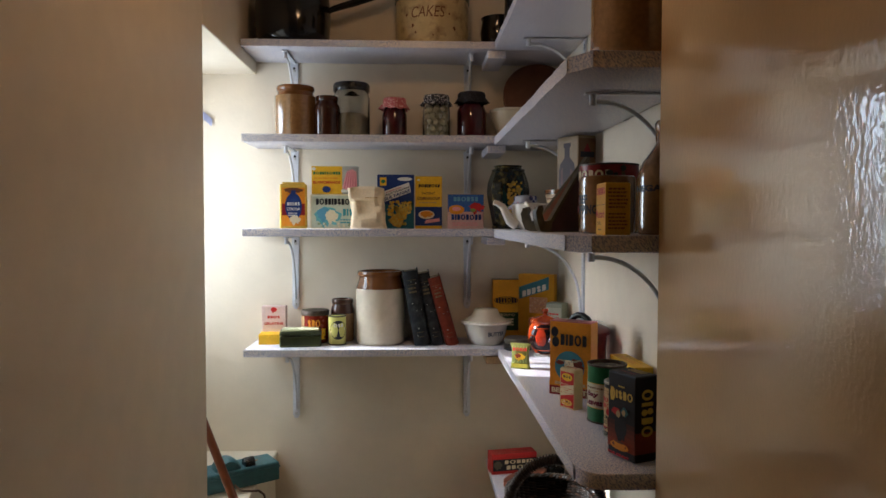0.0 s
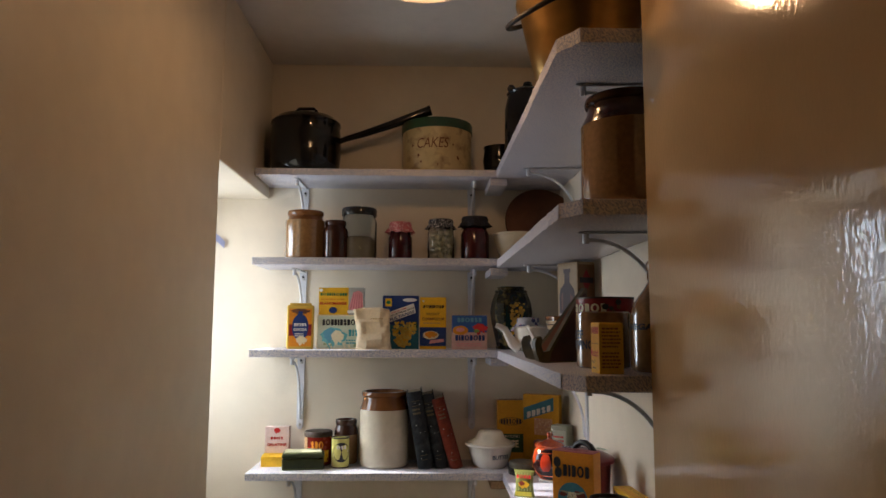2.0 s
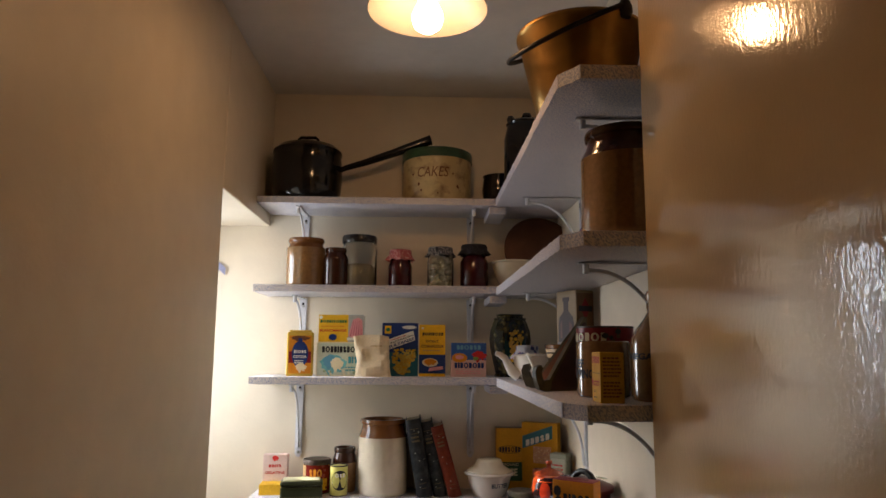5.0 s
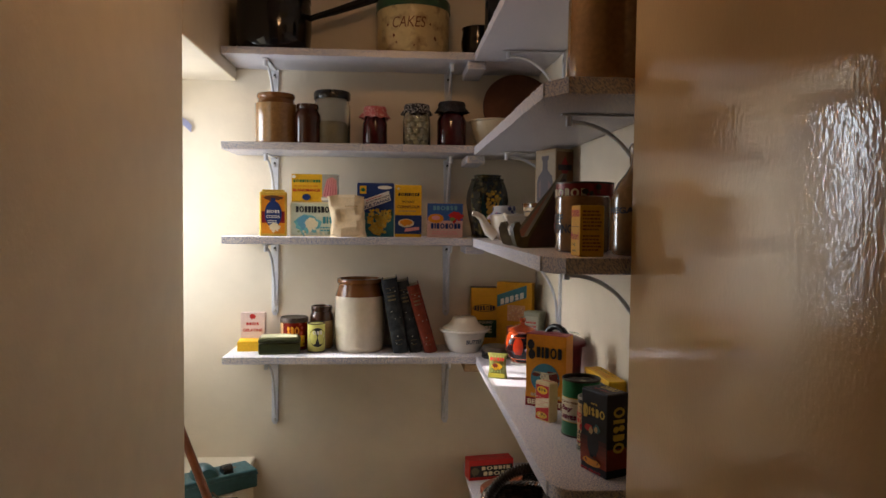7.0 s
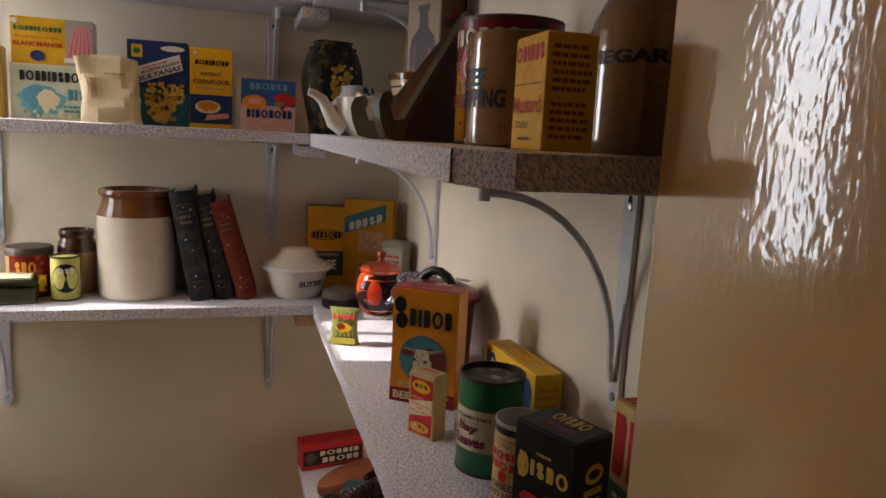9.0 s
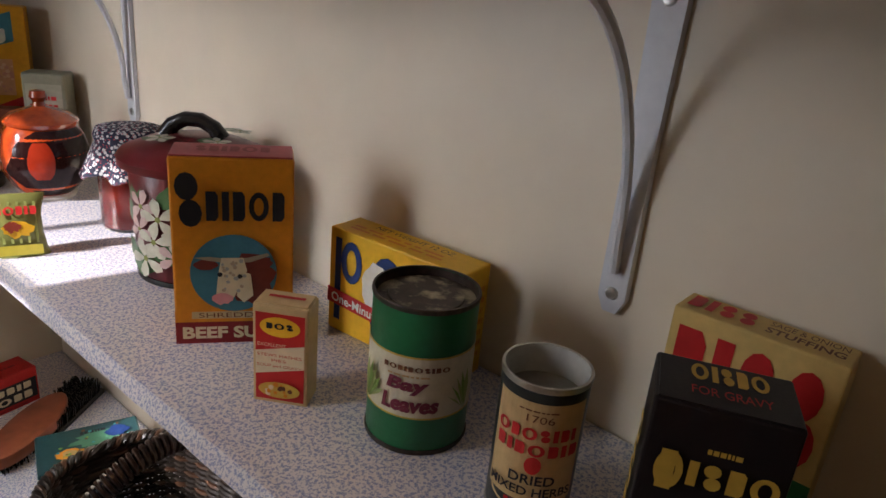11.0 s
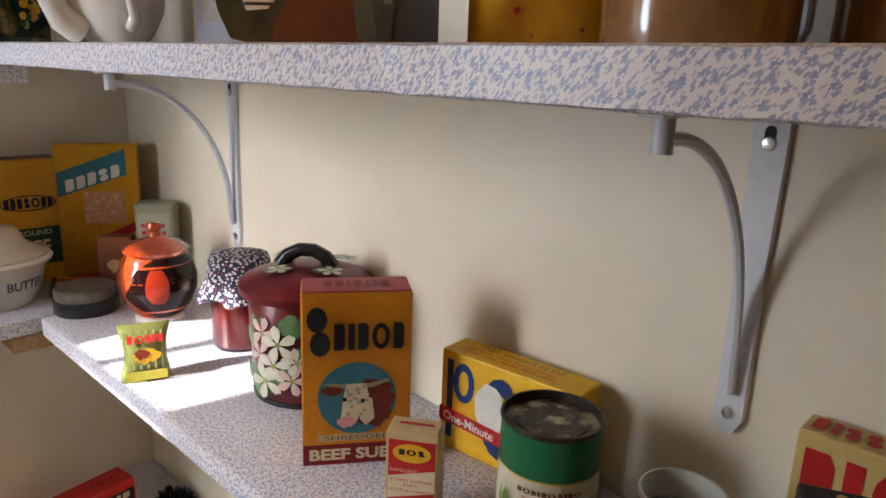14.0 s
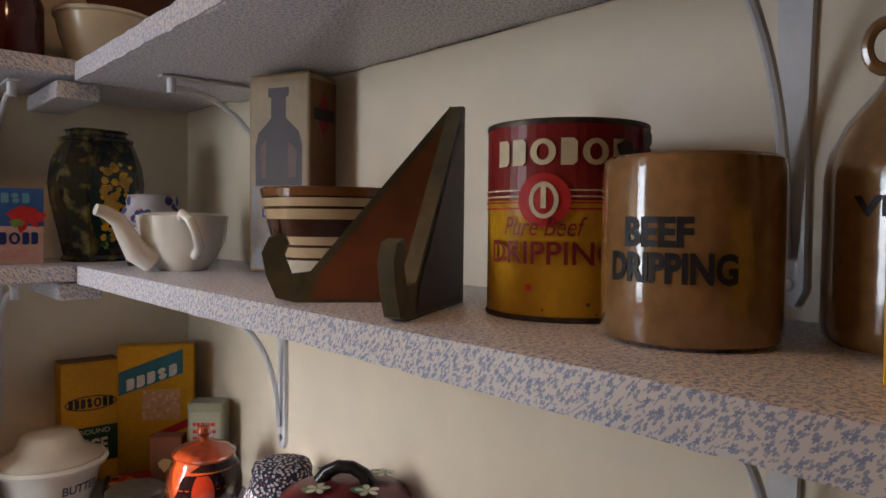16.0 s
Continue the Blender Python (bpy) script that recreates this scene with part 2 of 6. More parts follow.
# ---- the pantry's shell ----
FLOOR_Z = 0.15
XL, XR, YB, YF, ZC = -0.51, 0.555, 2.46, 0.30, 2.53
JAMB, HEAD, SILL = 1.855, 2.02, 0.695
solid("floor", boxed((-1.6, -2.0, 0.05), (1.6, 2.6, FLOOR_Z)), FLOOR, "plain dark brown floor")
solid("ceiling", boxed((-1.2, YF - 0.12, ZC), (0.8, 2.6, ZC + 0.1)), CEIL, "off-white painted plaster ceiling")
solid("wall_back", boxed((-0.95, YB, 0), (0.8, YB + 0.14, ZC)), WALL, "cream painted back wall behind the shelves")
solid("wall_right", boxed((XR, YF, 0), (XR + 0.14, YB, ZC)), WALL, "cream painted side wall with shelves")
solid("wall_left", boxed((-0.95, YF, 0), (XL, JAMB, ZC), 0.008), WALL, "cream painted wall with a rounded plaster corner")
solid("wall_over_window", boxed((-0.95, JAMB, HEAD), (XL, YB, ZC), 0.004), WALL, "cream painted wall over the window recess")
solid("wall_under_window", boxed((-0.95, JAMB, 0), (-0.455, YB, SILL - 0.02)), WALL, "cream painted wall below the window sill")
solid("window_sill", boxed((-0.95, JAMB, SILL - 0.02), (-0.445, YB, SILL), 0.006), WALL, "cream painted sill of the window recess")
bm = boxed((-0.95, YF - 0.12, 0), (-0.40, YF, ZC))
box(bm, (0.49, YF - 0.12, 0), (0.80, YF, ZC))
box(bm, (-0.40, YF - 0.12, 2.32), (0.49, YF, ZC))
solid("wall_front", bm, WALL, "cream painted wall with the doorway")
solid("wall_outer", boxed((-1.05, JAMB - 0.2, 0), (-0.95, WIN_Y0 - 0.02, ZC)), WALL, "outer wall beside the window")
solid("wall_outer_low", boxed((-1.05, WIN_Y0 - 0.02, 0), (-0.95, 2.6, WIN_Z0 - 0.03)), WALL, "outer wall below the window")
solid("wall_outer_high", boxed((-1.05, WIN_Y0 - 0.02, WIN_Z1 + 0.03), (-0.95, 2.6, ZC)), WALL, "outer wall above the window")
bm = boxed((-0.95, JAMB, SILL), (WIN_X, WIN_Y0, HEAD))
box(bm, (-0.95, WIN_Y0, SILL), (WIN_X, YB, WIN_Z0 - 0.03))
solid("wall_window_side", bm, WALL, "plastered side of the window recess")

# window: frame, glazing bars, panes
WFRAME = material("white_window_paint", (0.8, 0.8, 0.78), 0.35)
win = new("window_1")
tagged(win, "white painted window with narrow glazing bars", "window", "", "structure")
for name, lo, hi in (("window_frame", (-0.92, WIN_Y0, WIN_Z0 - 0.03), (-0.88, WIN_Y0 + 0.025, WIN_Z1 + 0.03)),
                     ("window_frame", (-0.92, WIN_Y1, WIN_Z0 - 0.03), (-0.88, WIN_Y1 + 0.02, WIN_Z1 + 0.03)),
                     ("window_frame", (-0.92, WIN_Y0 + 0.025, WIN_Z0 - 0.03), (-0.88, WIN_Y1, WIN_Z0)),
                     ("window_frame", (-0.92, WIN_Y0 + 0.025, WIN_Z1), (-0.88, WIN_Y1, WIN_Z1 + 0.03)),
                     ("glazing_bar", (-0.913, 2.246, WIN_Z0), (-0.89, 2.261, WIN_Z1)),
                     ("glazing_bar", (-0.912, WIN_Y0 + 0.025, 1.745), (-0.891, WIN_Y1, 1.762)),
                     # added unseen rail, its height sets where the sunbeam is cut off
                     ("sun_block_rail", (-0.918, WIN_Y0 + 0.025, 1.43), (-0.885, WIN_Y1, 1.455))):
    part(name, boxed(lo, hi, 0.002, 1), WFRAME, win)
# added unseen lower pane of rough glass, keeps direct sun off the low shelf
part("sun_block_pane", boxed((-0.904, WIN_Y0 + 0.02, WIN_Z0), (-0.899, WIN_Y1, 1.435)), clear_glass("sun_block_glass", (0.9, 0.93, 0.92), 0.6), win)
pane = part("pane", boxed((-0.903, WIN_Y0 + 0.02, 1.45), (-0.899, WIN_Y1, WIN_Z1)), PANE, win)
pane.visible_shadow = False

# door, standing open into the pantry
door = new("door_1")
door.matrix_basis = pose(0.433, 1.104, 0, 0, 0, 0.7)
tagged(door, "gloss cream painted door standing open", "door", "", "structure")
part("door_leaf", boxed((0, -0.76, FLOOR_Z + 0.008), (0.036, 0, 2.30), 0.003), DOOR, door)
part("door_handle", lathe([(0.0, 0), (0.012, 0), (0.012, 0.03), (0.026, 0.04), (0.03, 0.055), (0.02, 0.07), (0, 0.073)], 24), STEEL, door).matrix_basis = pose(0.036, -0.06, 1.0, 0, 90, 0)

# hall outside the doorway
solid("hall_ceiling", boxed((-1.6, -2.0, ZC), (1.6, YF - 0.12, ZC + 0.1)), HALL, "plain hall ceiling")
solid("wall_hall_left", boxed((-1.6, -2.0, 0), (-1.5, YF - 0.12, ZC)), HALL, "plain hall wall")
solid("wall_hall_right", boxed((1.5, -2.0, 0), (1.6, YF - 0.12, ZC)), HALL, "plain hall wall")
solid("wall_hall_back", boxed((-1.6, -2.1, 0), (1.6, -2.0, ZC)), HALL, "plain hall wall")
bm = boxed((-1.6, YF - 0.12, 0), (-0.95, YF, ZC))
box(bm, (0.80, YF - 0.12, 0), (1.6, YF, ZC))
solid("wall_hall_front", bm, HALL, "plain hall wall beside the pantry")

# ---- shelves ----
SHELF_Z = (2.085, 1.782, 1.485, 1.096)
FRONT_Y, FRONT_X, THICK, S_LOW = 2.234, 0.30, 0.024, 0.66


def edging(parent, a, b, z0, z1, out):
    """The covering's folded strip along a shelf's edge from a to b, ragged below."""
    bm = bmesh.new()
    n = max(3, int(math.hypot(b[0] - a[0], b[1] - a[1]) / 0.018))
    rows = []
    for k in range(n + 1):
        x, y = a[0] + (b[0] - a[0]) * k / n, a[1] + (b[1] - a[1]) * k / n
        j = 0.0016 * noise.noise((x * 40, y * 40, z0 * 11))
        q = 0.0022 + j
        rows.append([bm.verts.new((x + out[0] * d, y + out[1] * d, z)) for d, z in ((-0.004, z1 + 0.0008), (q, z1 - 0.001 + 0.4 * j), (q, z0 + 0.001 + j), (-0.012 - 4 * j, z0 - 0.0008))])
    for p, q in zip(rows, rows[1:]):
        for k in range(3):
            bm.faces.new((p[k], q[k], q[k + 1], p[k + 1]))
    return part("edging", bm, VINYL, parent, sharp=60)


def shelf(label, outline, z0, z1, edges):
    t = thing("wall_shelf", label, "shelf", (0, 0, 0), 0, "pantry shelves")
    part("board", slab(outline, z0, z1, 0.003, 0.002), VINYL, t)
    for a, b, out in edges:
        edging(t, a, b, z0, z1, out)


for k, z in enumerate(SHELF_Z):
    top = z if k != 1 else z + 0.004
    shelf("long chipboard shelf in blue-sprigged white sticky covering", [(XL + 0.002, FRONT_Y), (XR - 0.002, FRONT_Y), (XR - 0.002, YB - 0.002), (XL + 0.002, YB - 0.002)],
          top - THICK, top, [((XL + 0.003, FRONT_Y), (FRONT_X - 0.004, FRONT_Y), (0, -1))])
    fx = FRONT_X + (0.015 if k == 3 else 0.0)
    end = (1.115, 1.118, 1.118, 1.110)[k]
    if k == 3:
        corner = [(fx + 0.045 - 0.045 * math.cos(a), end + 0.045 - 0.045 * math.sin(a)) for a in [radians(15 * i) for i in range(7)]]
    else:
        corner = [(fx, end + 0.05), (fx + 0.03, end)]
    shelf("side shelf in speckled sprigged covering with a clipped corner", [(fx, FRONT_Y - 0.005)] + corner + [(XR - 0.002, end), (XR - 0.002, FRONT_Y - 0.005)],
          z - THICK - 0.004, z, [((fx, FRONT_Y - 0.006), (fx, 1.455), (-1, 0)), ((fx - 0.0008, 1.4555), (fx - 0.001, end + 0.049), (-1, 0))] + ([
              ((fx, end + 0.05), (fx + 0.03, end), (-0.857, -0.514)), ((fx + 0.029, end), (XR - 0.003, end), (0, -1))] if k < 3 else []))
    bm = boxed((0.275, FRONT_Y + 0.004, z - THICK - 0.028), (0.335, YB - 0.03, z - THICK - 0.003), 0.003)
    solid("shelf_batten", bm, VINYL if k < 3 else CHIP, "short covered batten under the shelf joint", "batten", "thing")
shelf("low shelf in sprigged covering near the floor", [(FRONT_X, 1.10), (XR - 0.002, 1.10), (XR - 0.002, YB - 0.002), (FRONT_X, YB - 0.002)], S_LOW - THICK, S_LOW,
      [((FRONT_X, YB - 0.01), (FRONT_X, 1.11), (-1, 0))])


def bracket_parts(b, depth=0.178, high=0.258):
    bm = bmesh.new()
    ring = [(-0.0145, 0), (0.0145, 0), (0.012, -0.12), (0.0125, -high + 0.012), (0.006, -high), (-0.006, -high), (-0.0125, -high + 0.012), (-0.012, -0.12)]
    a = [bm.verts.new((x, -0.001, z)) for x, z in ring]
    c = [bm.verts.new((x * 0.9, -0.006, z)) for x, z in ring]
    bm.faces.new(a)
    bm.faces.new(c[::-1])
    for k in range(8):
        bm.faces.new((a[k], a[(k + 1) % 8], c[(k + 1) % 8], c[k]))
    part("wall_plate", bm, BRACKET, b)
    part("top_arm", boxed((-0.008, -depth - 0.012, -0.005), (0.008, -0.006, -0.001), 0.001, 1), BRACKET, b)
    pts = []
    for i in range(15):
        a = radians(90 * i / 14)
        pts.append((0, -0.013 - (depth - 0.028) * (1 - math.sin(a)), -0.017 - (high - 0.075) * (1 - math.cos(a))))
    pts = [(0, -depth + 0.002, -0.017)] + pts + [(0, -0.010, -high + 0.035)]
    part("curved_brace", tube(pts, 0.0042, 8), BRACKET, b)
    part("brace_socket", tube([(0, -depth + 0.004, -0.004), (0, -depth + 0.004, -0.025)], 0.0065, 10), BRACKET, b)
    slot = [(0.0042 * math.cos(radians(30 * k)), 0.0042 * math.sin(radians(30 * k)) + (0.006 if k < 7 else -0.004)) for k in range(12)]
    bm = bmesh.new()
    bm.faces.new([bm.verts.new((x, -0.0064, z - 0.025)) for x, z in slot])
    part("keyhole", bm, SLOT, b)
    for z in (-0.028, -high + 0.016):
        s = part("screw", lathe([(0, 0), (0.0055, 0), (0.0045, 0.002), (0, 0.0028)], 12), STEEL, b)
        s.matrix_basis = pose(0, -0.006, z, 90, 0, 0)


first = thing("shelf_bracket", "white enamelled steel shelf bracket with a curved brace", "bracket", (-0.378, YB, SHELF_Z[0] - THICK), 0, "shelf brackets")
bracket_parts(first)
for k, z in enumerate(SHELF_Z):
    for x in (-0.378, 0.228):
        if (k, x) != (0, -0.378):
            copy_thing(first, pose(x, YB, z - THICK - 0.002))
    if k < 3:
        for y in (2.077, 1.322):
            copy_thing(first, pose(XR, y, z - THICK - 0.005, 0, 0, -90))


# ---- printed surfaces ----
_inks = {}


def ink(r, g, b, rough=0.45, grain=0.07):
    """Printed card, paper or lacquered tin of one colour, a little rubbed."""
    key = (r, g, b, rough)
    if key not in _inks:
        _inks[key] = material("print", (r, g, b), rough, spec=0.28, grain=grain, scale=140, bump=0.06, bump_scale=350, blotch=0.22, blotch_colour=(r * 0.7, g * 0.68, b * 0.62), blotch_scale=26)
    return _inks[key]


CREAM, WHITE, BLACK = ink(0.74, 0.64, 0.42), ink(0.78, 0.76, 0.70), ink(0.018, 0.018, 0.022)
RED, DKRED, ORANGE, YELLOW = ink(0.50, 0.022, 0.02), ink(0.24, 0.012, 0.016), ink(0.68, 0.25, 0.012), ink(0.78, 0.45, 0.018)
GREEN, DKGREEN, TEAL, NAVY = ink(0.03, 0.18, 0.06), ink(0.02, 0.07, 0.035), ink(0.05, 0.27, 0.31), ink(0.015, 0.04, 0.16)
PINK, BROWN, GOLD, GREY = ink(0.75, 0.32, 0.33), ink(0.16, 0.06, 0.025), ink(0.62, 0.40, 0.06), ink(0.4, 0.4, 0.36)
AMBERY = ink(0.64, 0.31, 0.010)
TAN, SKY, LEAF, MAROON = ink(0.48, 0.30, 0.13), ink(0.10, 0.30, 0.42), ink(0.20, 0.32, 0.07), ink(0.20, 0.012, 0.02)


class Face:
    """A printed face: u to the right and v up, in metres, from its lower left corner."""

    def __init__(self, parent, w, h, place):
        self.parent, self.w, self.h, self.place, self.off = parent, w, h, place, 0.0004

    def put(self, name, polys, mat, label=""):
        bm = bmesh.new()
        for poly in polys:
            bm.faces.new([bm.verts.new(self.place(u, v, self.off)) for u, v in poly])
        me = bpy.data.meshes.new("print")
        bm.to_mesh(me)
        bm.free()
        self.off += 0.00025
        return part(name, me, mat, self.parent, label)

    def rect(self, u0, v0, u1, v1, mat, name="printed_panel", n=10):
        us = [self.w * (u0 + (u1 - u0) * k / n) for k in range(n + 1)]
        a, b = v0 * self.h, v1 * self.h
        return self.put(name, [[(p, a), (q, a), (q, b), (p, b)] for p, q in zip(us, us[1:])], mat)

    def poly(self, pts, mat, name="printed_shape"):
        return self.put(name, [[(u * self.w, v * self.h) for u, v in pts]], mat)

    def disc(self, u, v, ru, rv, mat, name="printed_disc", n=28, lumps=0.0, seed=0.0):
        """ru, rv: radii in shares of the width; lumps: an uneven outline."""
        u, v, ru, rv = u * self.w, v * self.h, ru * self.w, rv * self.w
        rim = []
        for k in range(n):
            a = 6.2831853 * k / n
            f = 1 + lumps * noise.noise((2.2 * math.cos(a) + seed, 2.2 * math.sin(a), seed))
            rim.append((u + ru * f * math.cos(a), v + rv * f * math.sin(a)))
        return self.put(name, [[(u, v), p, q] for p, q in zip(rim, rim[1:] + rim[:1])], mat)

    def ring(self, u, v, ru, rv, t, mat, name="printed_ring", n=28):
        u, v, ru, rv, t = u * self.w, v * self.h, ru * self.w, rv * self.w, t * self.w
        pts = [(math.cos(6.2831853 * k / n), math.sin(6.2831853 * k / n)) for k in range(n)]
        quads = []
        for (c, s), (c2, s2) in zip(pts, pts[1:] + pts[:1]):
            quads.append([(u + ru * c, v + rv * s), (u + ru * c2, v + rv * s2), (u + (ru - t) * c2, v + (rv - t) * s2), (u + (ru - t) * c, v + (rv - t) * s)])
        return self.put(name, quads, mat)

    def dots(self, u0, v0, u1, v1, count, r, mats, seed=1, name="speckled_print"):
        rnd = random.Random(seed)
        sets = [[] for _ in mats]
        for _ in range(count):
            u, v = self.w * rnd.uniform(u0, u1), self.h * rnd.uniform(v0, v1)
            s, a0 = r * self.w * rnd.uniform(0.6, 1.3), rnd.uniform(0, 6)
            sets[rnd.randrange(len(mats))].append([(u + s * math.cos(a0 + 1.0472 * k) * rnd.uniform(0.7, 1), v + s * math.sin(a0 + 1.0472 * k) * rnd.uniform(0.7, 1)) for k in range(6)])
        for polys, m in zip(sets, mats):
            if polys:
                tagged(self.put(name, polys, m), kind="stuff")

    def bars(self, u0, v0, u1, v1, lines, mat, seed=3, fill=0.5, name="small_print"):
        """Small print that cannot be read: rows of short bars."""
        rnd = random.Random(seed)
        step = (v1 - v0) / lines
        quads = []
        for k in range(lines):
            b = (v1 - (k + 0.5 + fill / 2) * step) * self.h
            t = b + fill * step * self.h
            u, stop = u0 + rnd.uniform(0, 0.05) * (u1 - u0), u1 - rnd.uniform(0, 0.14) * (u1 - u0)
            while u < stop - 0.02:
                e = min(stop, u + rnd.uniform(0.06, 0.2) * (u1 - u0))
                quads.append([(u * self.w, b), (e * self.w, b), (e * self.w, t), (u * self.w, t)])
                u = e + 0.035 * (u1 - u0)
        if quads:
            self.put(name, quads, mat)

    def mark(self, u0, v0, u1, v1, kinds, mat, slant=0.0, name="emblem"):
        """A maker's sign as plain shapes: o a ring, i a narrow bar, b a block, s two offset blocks."""
        wide = {"o": 1.0, "i": 0.35, "b": 0.6, "s": 0.7}
        total = sum(wide[k] + 0.18 for k in kinds) - 0.18
        u = u0
        large = (v1 - v0) * self.h > 0.012
        quads = []
        for k in kinds:
            w = (u1 - u0) * wide[k] / total
            a, b, c, d = u * self.w, (u + w) * self.w, v0 * self.h, v1 * self.h
            def sh(x, y):
                return (x + slant * (y - c), y)
            if k == "o":
                m, q, rx, ry = (a + b) / 2, (c + d) / 2, (b - a) / 2, (d - c) / 2
                for i in range(16):
                    p0, p1 = 6.2831853 * i / 16, 6.2831853 * (i + 1) / 16
                    quads.append([sh(m + rx * f * math.cos(p), q + ry * g * math.sin(p)) for f, g, p in ((1, 1, p0), (1, 1, p1), (0.48, 0.62, p1), (0.48, 0.62, p0))])
            elif k == "s":
                m, q, rx, ry = (a + b) / 2, (c + d) / 2, (b - a) / 2, (d - c) / 4
                for oy, ox in ((1, -0.12), (-1, 0.12)):
                    quads.append([sh(m + rx * (ox + 0.88 * math.cos(0.5236 * i)), q + ry * (oy + 1.05 * math.sin(0.5236 * i))) for i in range(12)])
            elif k == "b":
                e, g = 0.22 * (b - a), 0.14 * (d - c)
                quads.append([sh(a, c), sh(b - e, c), sh(b, c + g), sh(b, d - g), sh(b - e, d), sh(a, d)])
            else:
                quads.append([sh(a, c), sh(b, c), sh(b, d), sh(a, d)])
            u += w + (u1 - u0) * 0.18 / total
            if large:
                self.put(name, quads, mat)
                self.off -= 0.00025
                quads = []
        if large:
            self.off += 0.00025
        else:
            self.put(name, quads, mat)

    def text(self, words, u0, v0, u1, v1, mat, bold=0.02, slant=0.0, name="lettering"):
        cu = bpy.data.curves.new("words", "FONT")
        cu.body, cu.offset, cu.shear, cu.resolution_u = words, bold, slant, 3
        ob = bpy.data.objects.new("words", cu)
        scene.collection.objects.link(ob)
        bpy.context.view_layer.update()
        me = bpy.data.meshes.new_from_object(ob.evaluated_get(bpy.context.evaluated_depsgraph_get()))
        bpy.data.objects.remove(ob)
        xs, ys = [v.co.x for v in me.vertices], [v.co.y for v in me.vertices]
        x0, x1, y0, y1 = min(xs), max(xs), min(ys), max(ys)
        for v in me.vertices:
            u = self.w * (u0 + (u1 - u0) * (v.co.x - x0) / (x1 - x0))
            h = self.h * (v0 + (v1 - v0) * (v.co.y - y0) / (y1 - y0))
            v.co = Vector(self.place(u, h, self.off))
        me.materials.clear()
        self.off += 0.0002
        return part(name, me, mat, self.parent)


def carton(name, label, at, turn, w, d, h, side, group="", category="packet", lean=0.0, bevel=0.0015, flap=True, lid=None):
    """A card box standing on its base; at is the middle of its base, its front faces -y before the turn."""
    t = thing(name, label, category, at, turn, group, lean)
    bm = boxed((-w / 2, -d / 2, 0), (w / 2, d / 2, h), bevel, 2)
    body = part("box_body", bm, side, t)
    if flap:
        part("top_flap", boxed((-w / 2 + 0.002, -d / 2 + 0.001, h), (w / 2 - 0.002, d / 2 - 0.004, h + 0.0007)), lid or side, t)
    front = Face(body, w, h, lambda u, v, o: (u - w / 2, -d / 2 - o, v))
    right = Face(body, d, h, lambda u, v, o: (w / 2 + o, u - d / 2, v))
    left = Face(body, d, h, lambda u, v, o: (-w / 2 - o, d / 2 - u, v))
    top = Face(body, w, d, lambda u, v, o: (u - w / 2, v - d / 2, h + 0.0008 + o))
    return t, front, right, left, top


def wrap(parent, r, h, z=0.0, turn=0.0):
    """The curved face of a can, its middle turned by so many degrees."""
    a0 = radians(turn)
    return Face(parent, 2 * r, h, lambda u, v, o: ((r + o) * math.sin((u - r) / r + a0), -(r + o) * math.cos((u - r) / r + a0), z + v))


def corner_at(x, y, turn, w, d, which="fl"):
    """The middle of a box's base from its front left (fl) or front right (fr) corner."""
    a = radians(turn)
    px, py = (w / 2 if which == "fl" else -w / 2), d / 2
    return x + px * math.cos(a) - py * math.sin(a), y + px * math.sin(a) + py * math.cos(a)


S1, S2, S3, S4, S5 = SHELF_Z[0], SHELF_Z[1], SHELF_Z[2], SHELF_Z[3], 0.66

# ---- middle shelf, back wall: packets ----
t, f, r, l, top = carton("cocoa_tin", "tall gold and dark blue cocoa tin with a white label", (-0.360, 2.325, S3), 8, 0.088, 0.06, 0.146, GOLD, "grocery packets", "tin", bevel=0.004, flap=False)
part("lid", boxed((-0.036, -0.024, 0.146), (0.036, 0.024, 0.153), 0.002), GOLD, t)
f.rect(0.08, 0.06, 0.92, 0.92, ORANGE)
f.rect(0.08, 0.30, 0.92, 0.56, DKRED)
f.disc(0.5, 0.86, 0.34, 0.10, BROWN, lumps=0.5)
f.disc(0.5, 0.50, 0.31, 0.5, NAVY)
f.rect(0.42, 0.74, 0.58, 0.86, NAVY)
f.mark(0.27, 0.52, 0.73, 0.59, "biobs", WHITE)
f.text("COCOA", 0.25, 0.41, 0.75, 0.475, WHITE, 0.03)
f.bars(0.3, 0.28, 0.66, 0.37, 2, WHITE)
f.disc(0.55, 0.2, 0.2, 0.16, CREAM, lumps=0.6)
l.rect(0.1, 0.08, 0.9, 0.92, CREAM)
l.bars(0.2, 0.25, 0.8, 0.8, 7, TAN)

t, f, r, l, top = carton("food_box", "wide pale blue and cream food box with a shell picture", (-0.224, 2.335, S3), 0, 0.158, 0.05, 0.113, CREAM, "grocery packets")
f.rect(0.02, 0.03, 0.98, 0.97, ink(0.52, 0.55, 0.42))
f.disc(0.36, 0.36, 0.27, 0.2, ink(0.14, 0.40, 0.42), lumps=0.5)
f.disc(0.30, 0.42, 0.16, 0.14, SKY, lumps=0.4)
f.disc(0.44, 0.36, 0.13, 0.14, CREAM, lumps=0.5)
f.dots(0.05, 0.06, 0.95, 0.16, 16, 0.028, [CREAM, ink(0.3, 0.36, 0.2)])
f.mark(0.12, 0.70, 0.96, 0.88, "bobbibsbobb", BLACK)
f.mark(0.68, 0.38, 0.96, 0.58, "bisb", TEAL)
f.bars(0.62, 0.14, 0.96, 0.3, 2, TEAL)
